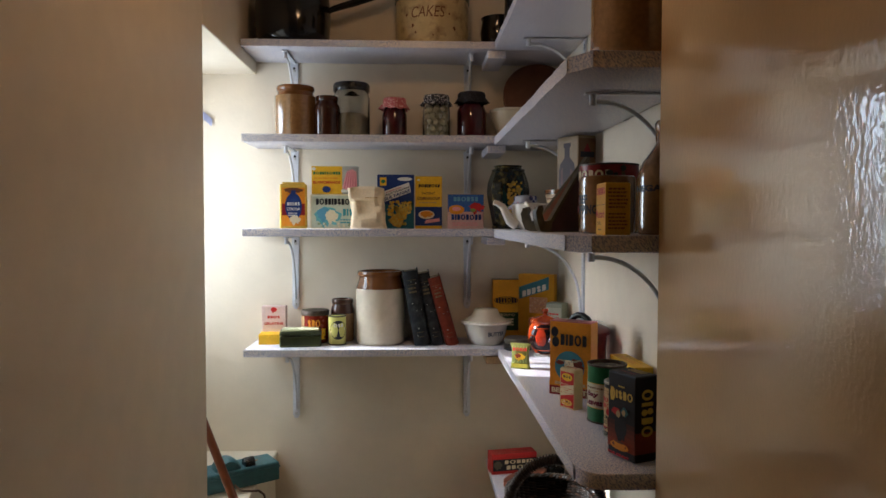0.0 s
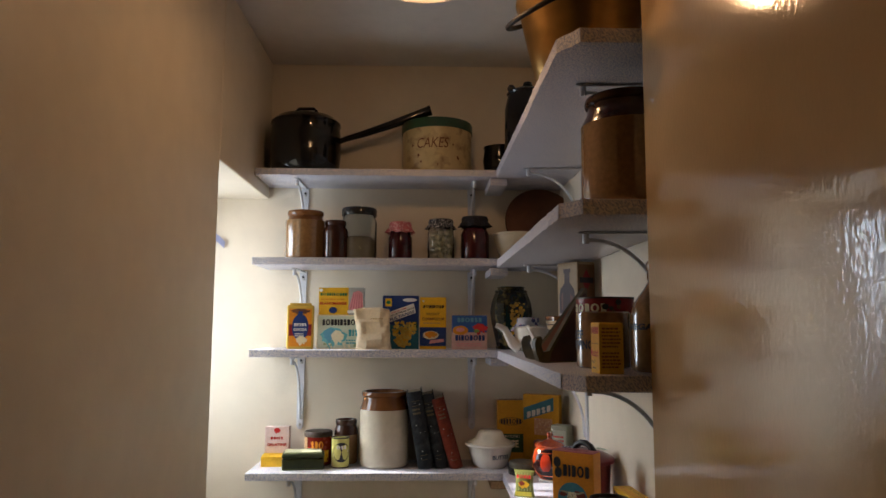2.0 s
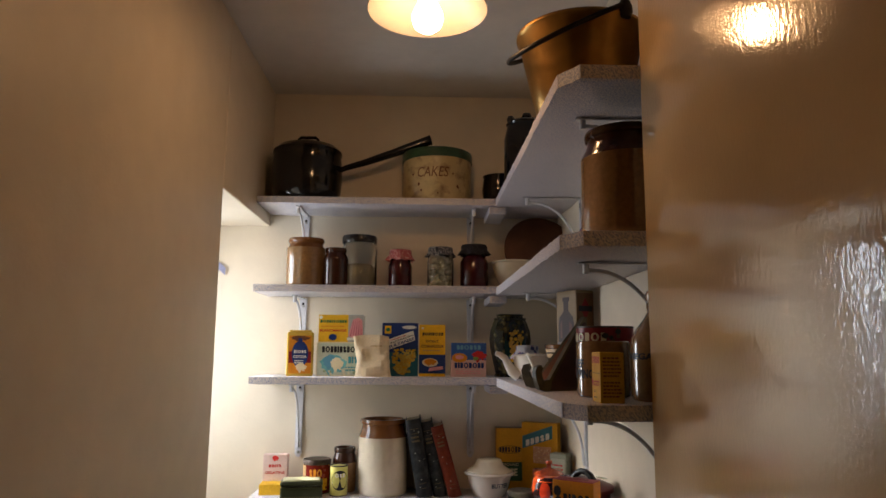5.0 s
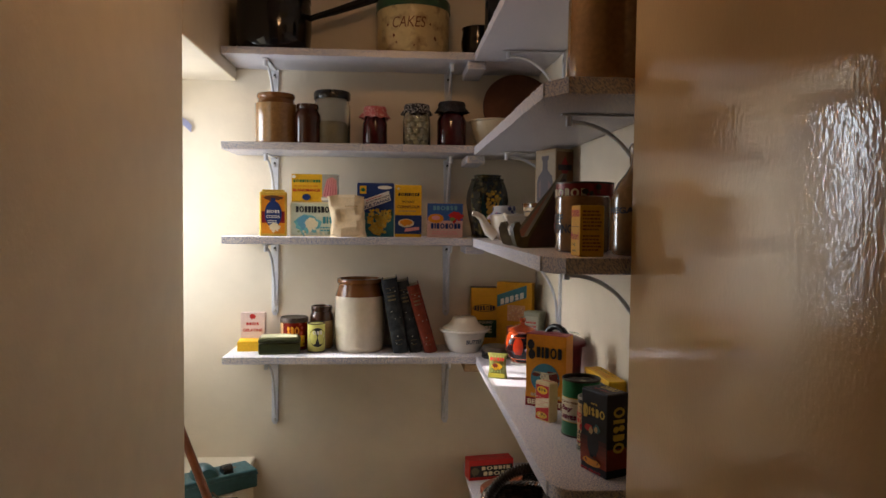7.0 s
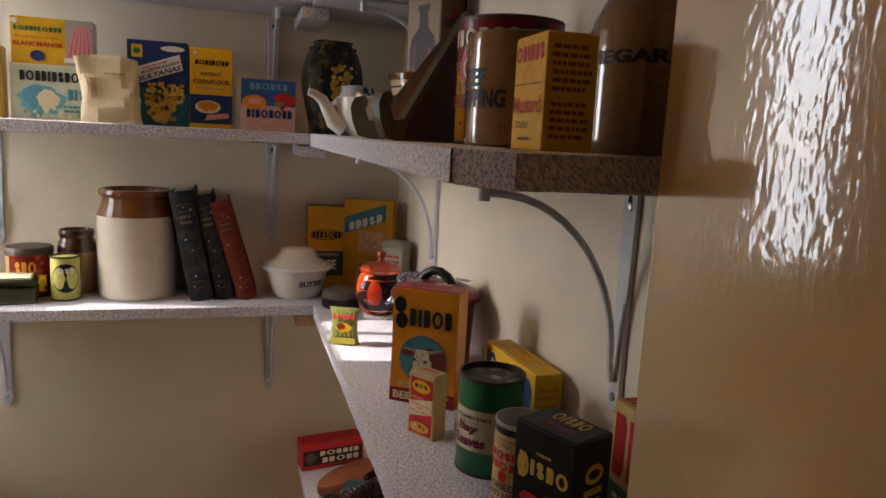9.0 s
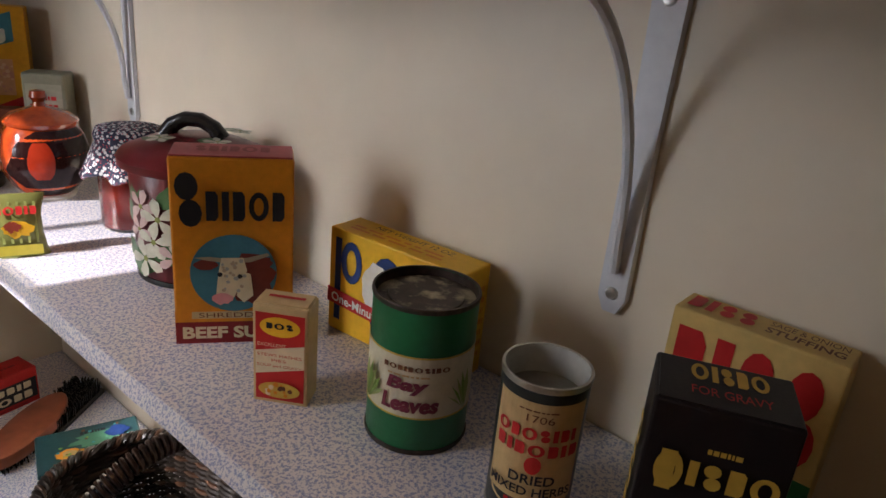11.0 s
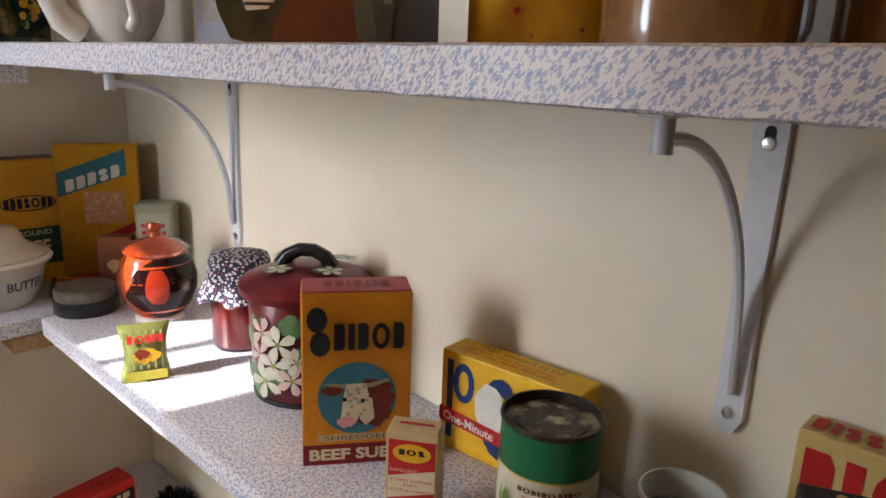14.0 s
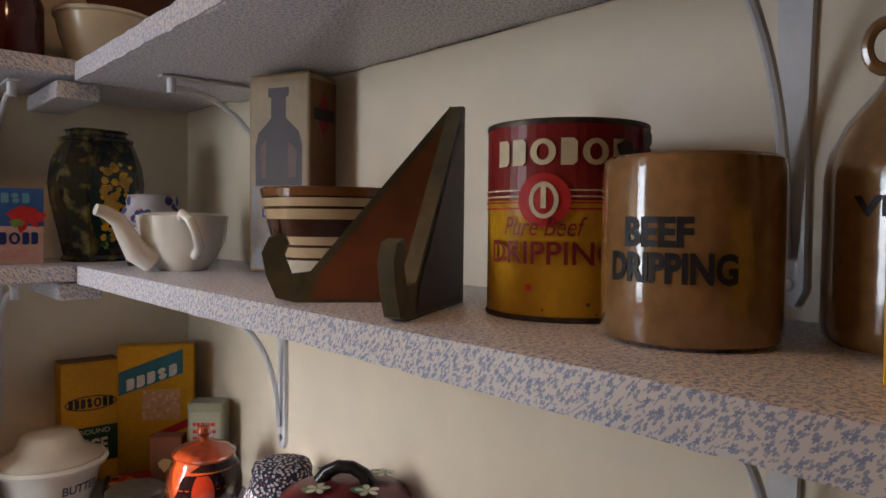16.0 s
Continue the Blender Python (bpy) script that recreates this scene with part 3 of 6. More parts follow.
t, f, r, l, top = carton("blancmange_box", "yellow and pink dessert box lying on another box", (-0.223, 2.337, S3 + 0.1145), 0, 0.152, 0.044, 0.092, WHITE, "grocery packets")
f.rect(0, 0, 0.66, 1, YELLOW)
f.rect(0.66, 0, 1, 1, GREY)
f.poly([(0.66, 0.22), (0.76, 0.82), (0.88, 0.9), (0.97, 0.8), (0.99, 0.2), (0.82, 0.1)], PINK, "picture")
for k in range(5):
    f.poly([(0.70 + 0.06 * k, 0.2), (0.775 + 0.04 * k, 0.78), (0.785 + 0.04 * k, 0.78), (0.72 + 0.06 * k, 0.2)], ink(0.55, 0.16, 0.2))
f.rect(0.64, 0.06, 1.0, 0.16, WHITE)
f.mark(0.04, 0.70, 0.62, 0.80, "bobbisobbb", GREEN)
f.bars(0.05, 0.53, 0.62, 0.61, 1, ORANGE)
f.text("BLANCMANGE", 0.03, 0.37, 0.62, 0.47, RED, 0.03)
f.disc(0.32, 0.17, 0.09, 0.07, NAVY)
f.disc(0.05, 0.9, 0.04, 0.035, WHITE)

# paper flour bag, crumpled and folded over
t = thing("flour_bag", "crumpled cream paper flour bag folded over at the top", "bag", (-0.111, 2.30, S3), 3, "grocery packets")
bm = bmesh.new()
rows = []
for i in range(15):
    v = i / 14
    z = 0.143 * v
    hw = 0.058 + 0.004 * v - 0.005 * math.sin(3.1 * v)
    hd = 0.034 * (1 - 0.80 * max(0, v - 0.45) / 0.55)
    ring = []
    for k in range(28):
        a = 6.2831853 * (k + 0.5) / 28
        c, s = math.cos(a), math.sin(a)
        x = hw * math.copysign(abs(c) ** 0.4, c) - 0.016 * max(0, v - 0.4)
        y = hd * math.copysign(abs(s) ** 0.45, s) - 0.020 * max(0, v - 0.6)
        j = 0.011 * (abs(noise.noise((x * 22 + 3, y * 14, z * 22 + 3))) - 0.2) + 0.005 * noise.noise((x * 55, y * 30, z * 55))
        crease = -0.006 * max(0, 1 - abs(x - 0.25 * (z - 0.03) + 0.028) / 0.012) if s < 0 and 0.25 < v < 0.95 else 0
        ring.append(bm.verts.new((x + 0.7 * j, y + (-1.4 * j - crease) * (1 if s < 0 else -1), z + (0.9 * j if 0 < i < 13 else 0) - 0.010 * abs(x + 0.008) / 0.06 * v ** 4)))
    rows.append(ring)
for a, b in zip(rows, rows[1:]):
    for k in range(28):
        bm.faces.new((a[k], a[(k + 1) % 28], b[(k + 1) % 28], b[k]))
bm.faces.new(rows[0][::-1])
bm.faces.new(rows[-1])
bag = part("bag_body", bm, ink(0.80, 0.66, 0.44, 0.7), t, sharp=14)
f = Face(bag, 0.1, 0.14, lambda u, v, o: (u - 0.052, -0.0395 - o + 0.012 * max(0, v / 0.14 - 0.4), v))
f.bars(0.42, 0.70, 0.86, 0.745, 1, TAN)

t, f, r, l, top = carton("sultana_box", "dark blue fruit box with a tilted white label", (-0.022, 2.35, S3), 0, 0.123, 0.05, 0.18, NAVY, "grocery packets")
f.rect(0, 0, 1, 0.45, ink(0.02, 0.13, 0.17))
f.rect(0.07, 0.80, 0.25, 0.95, YELLOW)
f.disc(0.16, 0.875, 0.06, 0.05, GREEN)
f.disc(0.75, 0.92, 0.2, 0.05, WHITE)
f.poly([(0.30, 0.16), (0.95, 0.52), (0.62, 0.02), (0.45, 0.05)], GOLD, "picture")
f.poly([(0.70, 0.50), (0.95, 0.52), (0.98, 0.40), (0.86, 0.36)], DKGREEN, "leaf_picture")
f.dots(0.30, 0.26, 0.92, 0.50, 90, 0.045, [YELLOW, GOLD, ink(0.66, 0.5, 0.10)], 5)
f.dots(0.42, 0.08, 0.76, 0.30, 60, 0.045, [YELLOW, GOLD, ink(0.66, 0.5, 0.10)], 6)
f.poly([(0.20, 0.50), (0.92, 0.68), (0.86, 0.86), (0.14, 0.68)], WHITE, "label")
g = Face(f.parent, 0.123, 0.18, lambda u, v, o: (u - 0.0615, -0.025 - o - 0.0036, v + 0.36 * (u - 0.02)))
g.text("SULTANAS", 0.19, 0.505, 0.88, 0.565, NAVY, 0.03)
g.text("AUSTRALIAN", 0.22, 0.585, 0.86, 0.62, BLACK, 0.02)
g.bars(0.24, 0.635, 0.7, 0.665, 1, RED)

t, f, r, l, top = carton("cornflour_box", "yellow and blue cornflour box", (0.088, 2.35, S3), 0, 0.09, 0.048, 0.175, YELLOW, "grocery packets")
f.rect(0, 0.06, 1, 0.42, NAVY)
f.disc(0.42, 0.27, 0.30, 0.16, CREAM)
f.disc(0.42, 0.28, 0.23, 0.12, ORANGE, lumps=0.4)
f.poly([(0.35, 0.10), (0.92, 0.14), (0.90, 0.20), (0.4, 0.17)], PINK)
f.mark(0.12, 0.79, 0.9, 0.85, "bobibosb", BLACK, 0.15)
f.text("PATENT", 0.26, 0.655, 0.74, 0.70, BROWN, 0.02)
f.text("CORNFLOUR", 0.08, 0.555, 0.94, 0.61, BROWN, 0.03)
f.bars(0.14, 0.48, 0.86, 0.52, 1, TAN)
f.disc(0.13, 0.93, 0.05, 0.04, WHITE)

t, f, r, l, top = carton("flan_box", "blue and pink flan mix box", (0.211, 2.325, S3), 0, 0.119, 0.05, 0.114, ink(0.66, 0.42, 0.36), "grocery packets")
f.rect(0, 0.5, 1, 1, ink(0.035, 0.11, 0.33))
f.disc(0.24, 0.56, 0.22, 0.13, ORANGE)
f.disc(0.24, 0.58, 0.12, 0.06, PINK)
f.disc(0.8, 0.62, 0.2, 0.14, RED, lumps=0.8)
f.disc(0.70, 0.54, 0.08, 0.05, LEAF, lumps=0.5)
f.mark(0.16, 0.80, 0.84, 0.93, "bbobsb", ink(0.14, 0.33, 0.45))
f.mark(0.1, 0.26, 0.93, 0.42, "bibobobb", NAVY)
f.bars(0.12, 0.08, 0.9, 0.2, 2, PINK)

# ---- lower shelf, back wall ----
t, f, r, l, top = carton("gelatine_box", "small pale pink gelatine box standing on a yellow packet", (-0.442, 2.405, S4 + 0.034), 0, 0.082, 0.03, 0.088, ink(0.72, 0.55, 0.50), "grocery packets")
f.disc(0.5, 0.86, 0.13, 0.11, RED, lumps=0.5)
f.mark(0.24, 0.52, 0.76, 0.63, "bbiis", RED)
f.text("GELATINE", 0.10, 0.27, 0.90, 0.38, RED, 0.03)
carton("flat_packet", "flat yellow packet under a pink box", (-0.447, 2.375, S4), 5, 0.075, 0.09, 0.033, YELLOW, "grocery packets")
OLIVE = material("dark_olive_tin", (0.028, 0.034, 0.012), 0.3, grain=0.3, scale=60, blotch=0.4, blotch_colour=(0.07, 0.075, 0.03), blotch_scale=25)
t, f, r, l, top = carton("hinged_tin", "dark green tin with rounded lid and pale top", (-0.338, 2.315, S4), 8, 0.135, 0.075, 0.036, OLIVE, "tins", "tin", bevel=0.005, flap=False)
part("lid", boxed((-0.0685, -0.0385, 0.037), (0.0685, 0.0385, 0.052), 0.007, 3), OLIVE, t)
part("lid_panel", boxed((-0.060, -0.032, 0.0505), (0.060, 0.032, 0.0575), 0.003, 2), ink(0.56, 0.56, 0.36), t)
f.rect(0.03, 0.10, 0.97, 0.16, ink(0.16, 0.17, 0.06), "worn_line")


def can(name, label, at, r, h, mat, group="tins", rim=None, inside=None, open_top=False, seg=40, turn=0.0):
    t = thing(name, label, "tin", at, turn, group)
    rim = rim or STEEL
    if open_top:
        body = part("can_body", lathe([(0, 0.001), (r - 0.002, 0.001), (r, 0.004), (r, h - 0.004), (r, h - 0.001), (r - 0.0012, h - 0.001), (r - 0.0012, h - 0.022), (0, h - 0.022)], seg), mat, t)
    else:
        body = part("can_body", lathe([(0, 0.001), (r - 0.002, 0.001), (r, 0.004), (r, h - 0.004), (r - 0.003, h - 0.003), (0, h - 0.003)], seg), mat, t)
    for z in (0.0, h - 0.004):
        part("rim", lathe([(r - 0.0012, z), (r + 0.0006, z), (r + 0.0011, z + 0.002), (r + 0.0006, z + 0.004), (r - 0.0012, z + 0.004), (r - 0.0012, z)], seg), rim, t)
    return t, body


DARKRIM = material("rusty_tin_rim", (0.07, 0.05, 0.04), 0.45, 0.6, grain=0.4, scale=120)
t, b = can("biscuit_tin", "red and orange printed tin with a dark rim", (-0.300, 2.385, S4), 0.046, 0.108, ink(0.17, 0.011, 0.007, 0.25), rim=DARKRIM)
part("lid", lathe([(0.0472, 0.094), (0.0478, 0.094), (0.0478, 0.107), (0.045, 0.1105), (0, 0.1105)], 40), DARKRIM, t)
f = wrap(b, 0.046, 0.108)
f.rect(-0.25, 0.1, 0.12, 0.85, ink(0.50, 0.30, 0.14))
f.mark(0.3, 0.5, 0.75, 0.75, "sbo", ORANGE)
f.rect(0.72, 0.12, 0.98, 0.46, YELLOW)
f.dots(0.5, 0.1, 1.1, 0.9, 8, 0.07, [ORANGE, DKRED], 2)
t, b = can("small_tin", "small yellow tin with a black round badge", (-0.219, 2.335, S4), 0.029, 0.098, ink(0.60, 0.56, 0.16), rim=DARKRIM)
f = wrap(b, 0.029, 0.098)
f.disc(0.62, 0.52, 0.5, 0.55, BLACK)
f.mark(0.35, 0.62, 0.9, 0.74, "osb", WHITE)
f.poly([(0.15, 0.38), (1.05, 0.50), (1.05, 0.60), (0.15, 0.48)], WHITE)

STONE = material("cream_salt_glaze", (0.62, 0.56, 0.44), 0.12, grain=0.06, scale=40, bump=0.06, bump_scale=60, blotch=0.3, blotch_colour=(0.50, 0.43, 0.31), blotch_scale=7)
TOFFEE = material("brown_glaze", (0.17, 0.065, 0.018), 0.1, grain=0.25, scale=18, bump=0.05, bump_scale=60)
DKBROWN = material("dark_brown_glaze", (0.045, 0.014, 0.008), 0.1, grain=0.3, scale=20)
BUFF = material("buff_glaze", (0.26, 0.138, 0.052), 0.13, grain=0.14, scale=110, bump=0.12, bump_scale=90, blotch=0.35, blotch_colour=(0.18, 0.09, 0.035), blotch_scale=8, coat=1.0)


def stone_jar(name, label, at, r, h, low, high, neck=0.84, shoulder=0.78, group="stoneware jars", split=0.7, inside=DKBROWN):
    """A straight jar with a rounded shoulder, a short neck and a rolled lip; two glazes."""
    t = thing(name, label, "jar", at, 0, group)
    zs, s = h * shoulder, h * split
    part("jar_body", lathe([(0, 0), (r * 0.93, 0), (r * 0.985, 0.006), (r, 0.018), (r, s * 0.6), (r * 0.998, s)], 44), low, t)
    part("jar_neck", lathe([(r * 0.998, s), (r * 0.985, s + 0.3 * (zs - s)), (r * 0.955, zs), (r * (neck + 0.03), zs + 0.28 * (h - zs)), (r * neck, zs + 0.5 * (h - zs)), (r * neck, h - 0.018), (r * (neck + 0.05), h - 0.015), (r * (neck + 0.07), h - 0.008), (r * (neck + 0.04), h - 0.001), (r * (neck - 0.05), h), (r * (neck - 0.1), h - 0.01), (r * (neck - 0.1), h - 0.03), (0, h - 0.03)], 44), high, t)
    return t


stone_jar("stoneware_jar", "large cream stoneware jar with a brown glazed neck", (-0.076, 2.372, S4), 0.083, 0.246, STONE, TOFFEE, neck=0.87, shoulder=0.80, split=0.76)
stone_jar("stoneware_jar", "small cream and dark brown stoneware jar", (-0.209, 2.41, S4), 0.041, 0.146, BUFF, DKBROWN, split=0.66)
stone_jar("stoneware_jar", "squat buff stoneware jar with a brown neck", (-0.355, 2.345, S2), 0.069, 0.174, BUFF, TOFFEE, split=0.8)
stone_jar("stoneware_jar", "narrow dark brown glazed jar", (-0.247, 2.315, S2), 0.043, 0.138, DKBROWN, DKBROWN, neck=0.78)
stone_jar("stoneware_jar", "large buff stoneware jar with a dark brown top", (0.442, 1.235, S2), 0.086, 0.215, BUFF, DKBROWN, split=0.74, shoulder=0.78)


BRONZE = ink(0.16, 0.12, 0.06)


def book(label, at, turn, lean, w, d, h, cover):
    b = new("old_book")
    tagged(b, label, "book", "leaning cookery books")
    b.matrix_basis = pose(*at) @ pose(0, 0, 0, 0, lean, 0) @ pose(0, 0, 0, 0, 0, turn)
    bm = bmesh.new()
    pts = [(-w / 2, d), (-w / 2, 0.004), (-w * 0.36, -0.003), (0, -0.0055), (w * 0.36, -0.003), (w / 2, 0.004), (w / 2, d), (w / 2 - 0.003, d), (w / 2 - 0.003, 0.006), (-w / 2 + 0.003, 0.006), (-w / 2 + 0.003, d)]
    lo = [bm.verts.new((x, y, 0)) for x, y in pts]
    hi = [bm.verts.new((x, y, h + 0.003 * noise.noise((x * 60, y * 60, h * 10)))) for x, y in pts]
    bm.faces.new(lo)
    bm.faces.new(hi[::-1])
    for k in range(len(pts)):
        bm.faces.new((lo[k], lo[(k + 1) % len(pts)], hi[(k + 1) % len(pts)], hi[k]))
    c = part("cover", bm, cover, b, sharp=50)
    part("pages", boxed((-w / 2 + 0.0035, 0.0065, 0.003), (w / 2 - 0.0035, d - 0.004, h - 0.004)), ink(0.52, 0.42, 0.27, 0.8), b)
    f = Face(c, w, h, lambda u, v, o: (u - w / 2, -0.0055 - o + 0.02 * abs(u / w - 0.5) ** 1.5, v))
    for v in (0.12, 0.18, 0.82, 0.88):
        f.rect(0.14, v, 0.86, v + 0.005, BRONZE, "spine_band", 6)
    f.bars(0.24, 0.70, 0.76, 0.80, 2, BRONZE)
    f.dots(0.15, 0.05, 0.85, 0.95, 10, 0.05, [GREY, BLACK], 4, "worn_patch")


CLOTHBK = material("worn_black_bookcloth", (0.020, 0.024, 0.028), 0.6, grain=0.3, scale=80, bump=0.3, bump_scale=300, blotch=0.6, blotch_colour=(0.09, 0.10, 0.10), blotch_scale=30, spec=0.2)
CLOTHRD = material("worn_red_bookcloth", (0.17, 0.028, 0.012), 0.6, grain=0.25, scale=60, bump=0.3, bump_scale=300, blotch=0.5, blotch_colour=(0.09, 0.02, 0.015), blotch_scale=22, spec=0.2)
book("thick black cloth book with a scuffed spine, leaning", (0.068, 2.295, S4), 0, -10, 0.052, 0.15, 0.252, CLOTHBK)
book("plain black cloth book, leaning", (0.119, 2.305, S4), 0, -12, 0.044, 0.14, 0.246, CLOTHBK)
book("faded red cloth book, leaning", (0.169, 2.30, S4), 0, -16, 0.044, 0.14, 0.236, CLOTHRD)

# butter dish
CHINA = material("white_china", (0.74, 0.71, 0.64), 0.1, grain=0.03, scale=20, bump=0.03, bump_scale=30)
WORN = material("crazed_cream_china", (0.66, 0.60, 0.48), 0.14, grain=0.07, scale=30, bump=0.04, bump_scale=40, blotch=0.3, blotch_colour=(0.52, 0.44, 0.32), blotch_scale=10)
t = thing("butter_dish", "round cream china butter dish with a domed lid", "dish", (0.283, 2.338, S4), 0)
bowl = part("bowl", lathe([(0, 0), (0.05, 0), (0.052, 0.004), (0.058, 0.01), (0.069, 0.04), (0.074, 0.066), (0.083, 0.068), (0.085, 0.073), (0.081, 0.078), (0.070, 0.076), (0.060, 0.03), (0, 0.02)], 48), CHINA, t)
part("lid", lathe([(0.076, 0.076), (0.077, 0.08), (0.062, 0.088), (0.050, 0.096), (0.044, 0.108), (0.040, 0.116), (0.034, 0.119), (0, 0.1205)], 48), WORN, t)
a0 = radians(18)
f = Face(bowl, 0.1, 0.06, lambda u, v, o: ((0.0635 + 0.2 * v + o) * math.sin((u - 0.05) / 0.068 + a0), -(0.0635 + 0.2 * v + o) * math.cos((u - 0.05) / 0.068 + a0), v + 0.01))
f.text("BUTTER", 0.30, 0.38, 0.92, 0.62, ink(0.10, 0.13, 0.18), 0.03)

t, f, r, l, top = carton("rice_box", "yellow ground rice box with a dark green band", (0.362, 2.425, S4), -2, 0.094, 0.045, 0.21, AMBERY, "grocery packets")
f.rect(0, 0.16, 1, 0.46, DKGREEN)
f.mark(0.12, 0.62, 0.88, 0.70, "bbbsobb", BLACK)
f.ring(0.5, 0.66, 0.44, 0.14, 0.02, BLACK)
f.text("GROUND", 0.18, 0.40, 0.82, 0.44, CREAM, 0.0)
f.text("RICE", 0.24, 0.24, 0.78, 0.36, CREAM, 0.03)
top.rect(0, 0, 1, 1, BROWN)
t, f, r, l, top = carton("cereal_box", "yellow food box with a slanting blue name band", (0.468, 2.385, S4), -28, 0.128, 0.036, 0.232, AMBERY, "grocery packets")
f.poly([(0.02, 0.62), (0.86, 0.78), (0.86, 0.97), (0.02, 0.80)], ink(0.05, 0.20, 0.26), "band")
g = Face(f.parent, 0.128, 0.232, lambda u, v, o: (u - 0.064, -0.018 - o - 0.001, v + 0.33 * (u - 0.02)))
g.mark(0.12, 0.66, 0.78, 0.75, "bbbsb", WHITE)
f.rect(0.32, 0.42, 0.82, 0.66, ink(0.66, 0.36, 0.18), "picture")
f.dots(0.33, 0.43, 0.81, 0.65, 60, 0.025, [ink(0.6, 0.3, 0.2), ink(0.75, 0.5, 0.3)], 8)
f.poly([(0.4, 0.30), (1, 0.44), (1, 0.37), (0.5, 0.27)], RED)
l.rect(0.1, 0.0, 0.9, 0.9, ink(0.30, 0.12, 0.04))
t, f, r, l, top = carton("tea_tin", "small grey-green tin with a worn printed front", (0.512, 2.262, S4), -40, 0.060, 0.045, 0.146, ink(0.28, 0.28, 0.20), "tins", "tin", bevel=0.003)
f.rect(0.08, 0.08, 0.92, 0.9, ink(0.40, 0.38, 0.28))
f.bars(0.15, 0.55, 0.85, 0.8, 3, RED)
f.bars(0.15, 0.15, 0.85, 0.5, 5, BROWN)
l.rect(0.1, 0.3, 0.9, 0.9, DKRED)
l.dots(0.1, 0.1, 0.9, 0.95, 12, 0.12, [GOLD, BROWN], 6)
t, f, r, l, top = carton("spice_box", "small orange-brown box with a dark picture", (0.452, 2.288, S4), -35, 0.052, 0.032, 0.092, ink(0.20, 0.06, 0.028), "grocery packets")
f.rect(0.15, 0.2, 0.85, 0.75, BROWN)
f.disc(0.5, 0.5, 0.25, 0.2, TAN, lumps=0.5)
t, f, r, l, top = carton("flat_tin", "flat dark tin with an orange-red lid", (0.405, 2.315, S4), -20, 0.095, 0.065, 0.02, BLACK, "tins", "tin", bevel=0.004)
top.rect(0.1, 0.12, 0.9, 0.88, RED)
top.dots(0.12, 0.15, 0.88, 0.85, 14, 0.08, [ORANGE, BLACK, DKRED], 9)

# ---- jars on the second shelf ----
GLASS = clear_glass("jar_glass", (0.93, 0.96, 0.94), 0.02)
JAM = material("dark_jam", (0.05, 0.006, 0.008), 0.12, grain=0.3, scale=30)
PICKLE = material("pickled_onion", (0.66, 0.58, 0.38), 0.25, grain=0.1, scale=40)
SUGAR = material("pale_grain", (0.36, 0.30, 0.19), 0.8, grain=0.3, scale=400)
BAKELITE = material("black_bakelite", (0.015, 0.014, 0.013), 0.25, grain=0.2, scale=40)


def cloth(name, ground, spots, size=150.0):
    m = bpy.data.materials.new(name)
    m.use_nodes = True
    t = m.node_tree
    b = t.nodes["Principled BSDF"]
    b.inputs["Roughness"].default_value = 0.85
    c = t.nodes.new("ShaderNodeTexCoord")
    out = None
    for k, colour in enumerate(spots):
        v = t.nodes.new("ShaderNodeTexVoronoi")
        v.inputs["Scale"].default_value = size * (1 + 0.37 * k)
        t.links.new(c.outputs["Object"], v.inputs["Vector"])
        r = t.nodes.new("ShaderNodeValToRGB")
        r.color_ramp.interpolation = "CONSTANT"
        r.color_ramp.elements[0].color, r.color_ramp.elements[1].color = (1, 1, 1, 1), (0, 0, 0, 1)
        r.color_ramp.elements[1].position = 0.42 - 0.2 * k
        t.links.new(v.outputs["Distance"], r.inputs["Fac"])
        mix = t.nodes.new("ShaderNodeMix")
        mix.data_type = "RGBA"
        t.links.new(r.outputs["Color"], mix.inputs["Factor"])
        if out is None:
            mix.inputs["A"].default_value = (*ground, 1)
        else:
            t.links.new(out, mix.inputs["A"])
        mix.inputs["B"].default_value = (*colour, 1)
        out = mix.outputs["Result"]
    t.links.new(out, b.inputs["Base Color"])
    return m


PINKCLOTH = cloth("pink_gingham", (0.50, 0.13, 0.13), [(0.66, 0.36, 0.34), (0.40, 0.06, 0.07)], 130)
DOTCLOTH = cloth("navy_floral_cotton", (0.012, 0.014, 0.035), [(0.44, 0.44, 0.44), (0.40, 0.04, 0.06)], 200)
CHECK = cloth("black_white_check", (0.02, 0.02, 0.025), [(0.45, 0.44, 0.42)], 190)
DARKCLOTH = cloth("dark_cotton", (0.014, 0.012, 0.014), [(0.03, 0.025, 0.03)], 120)
FADED = cloth("blue_pink_floral_cotton", (0.38, 0.37, 0.40), [(0.03, 0.04, 0.13), (0.5, 0.22, 0.25)], 60)


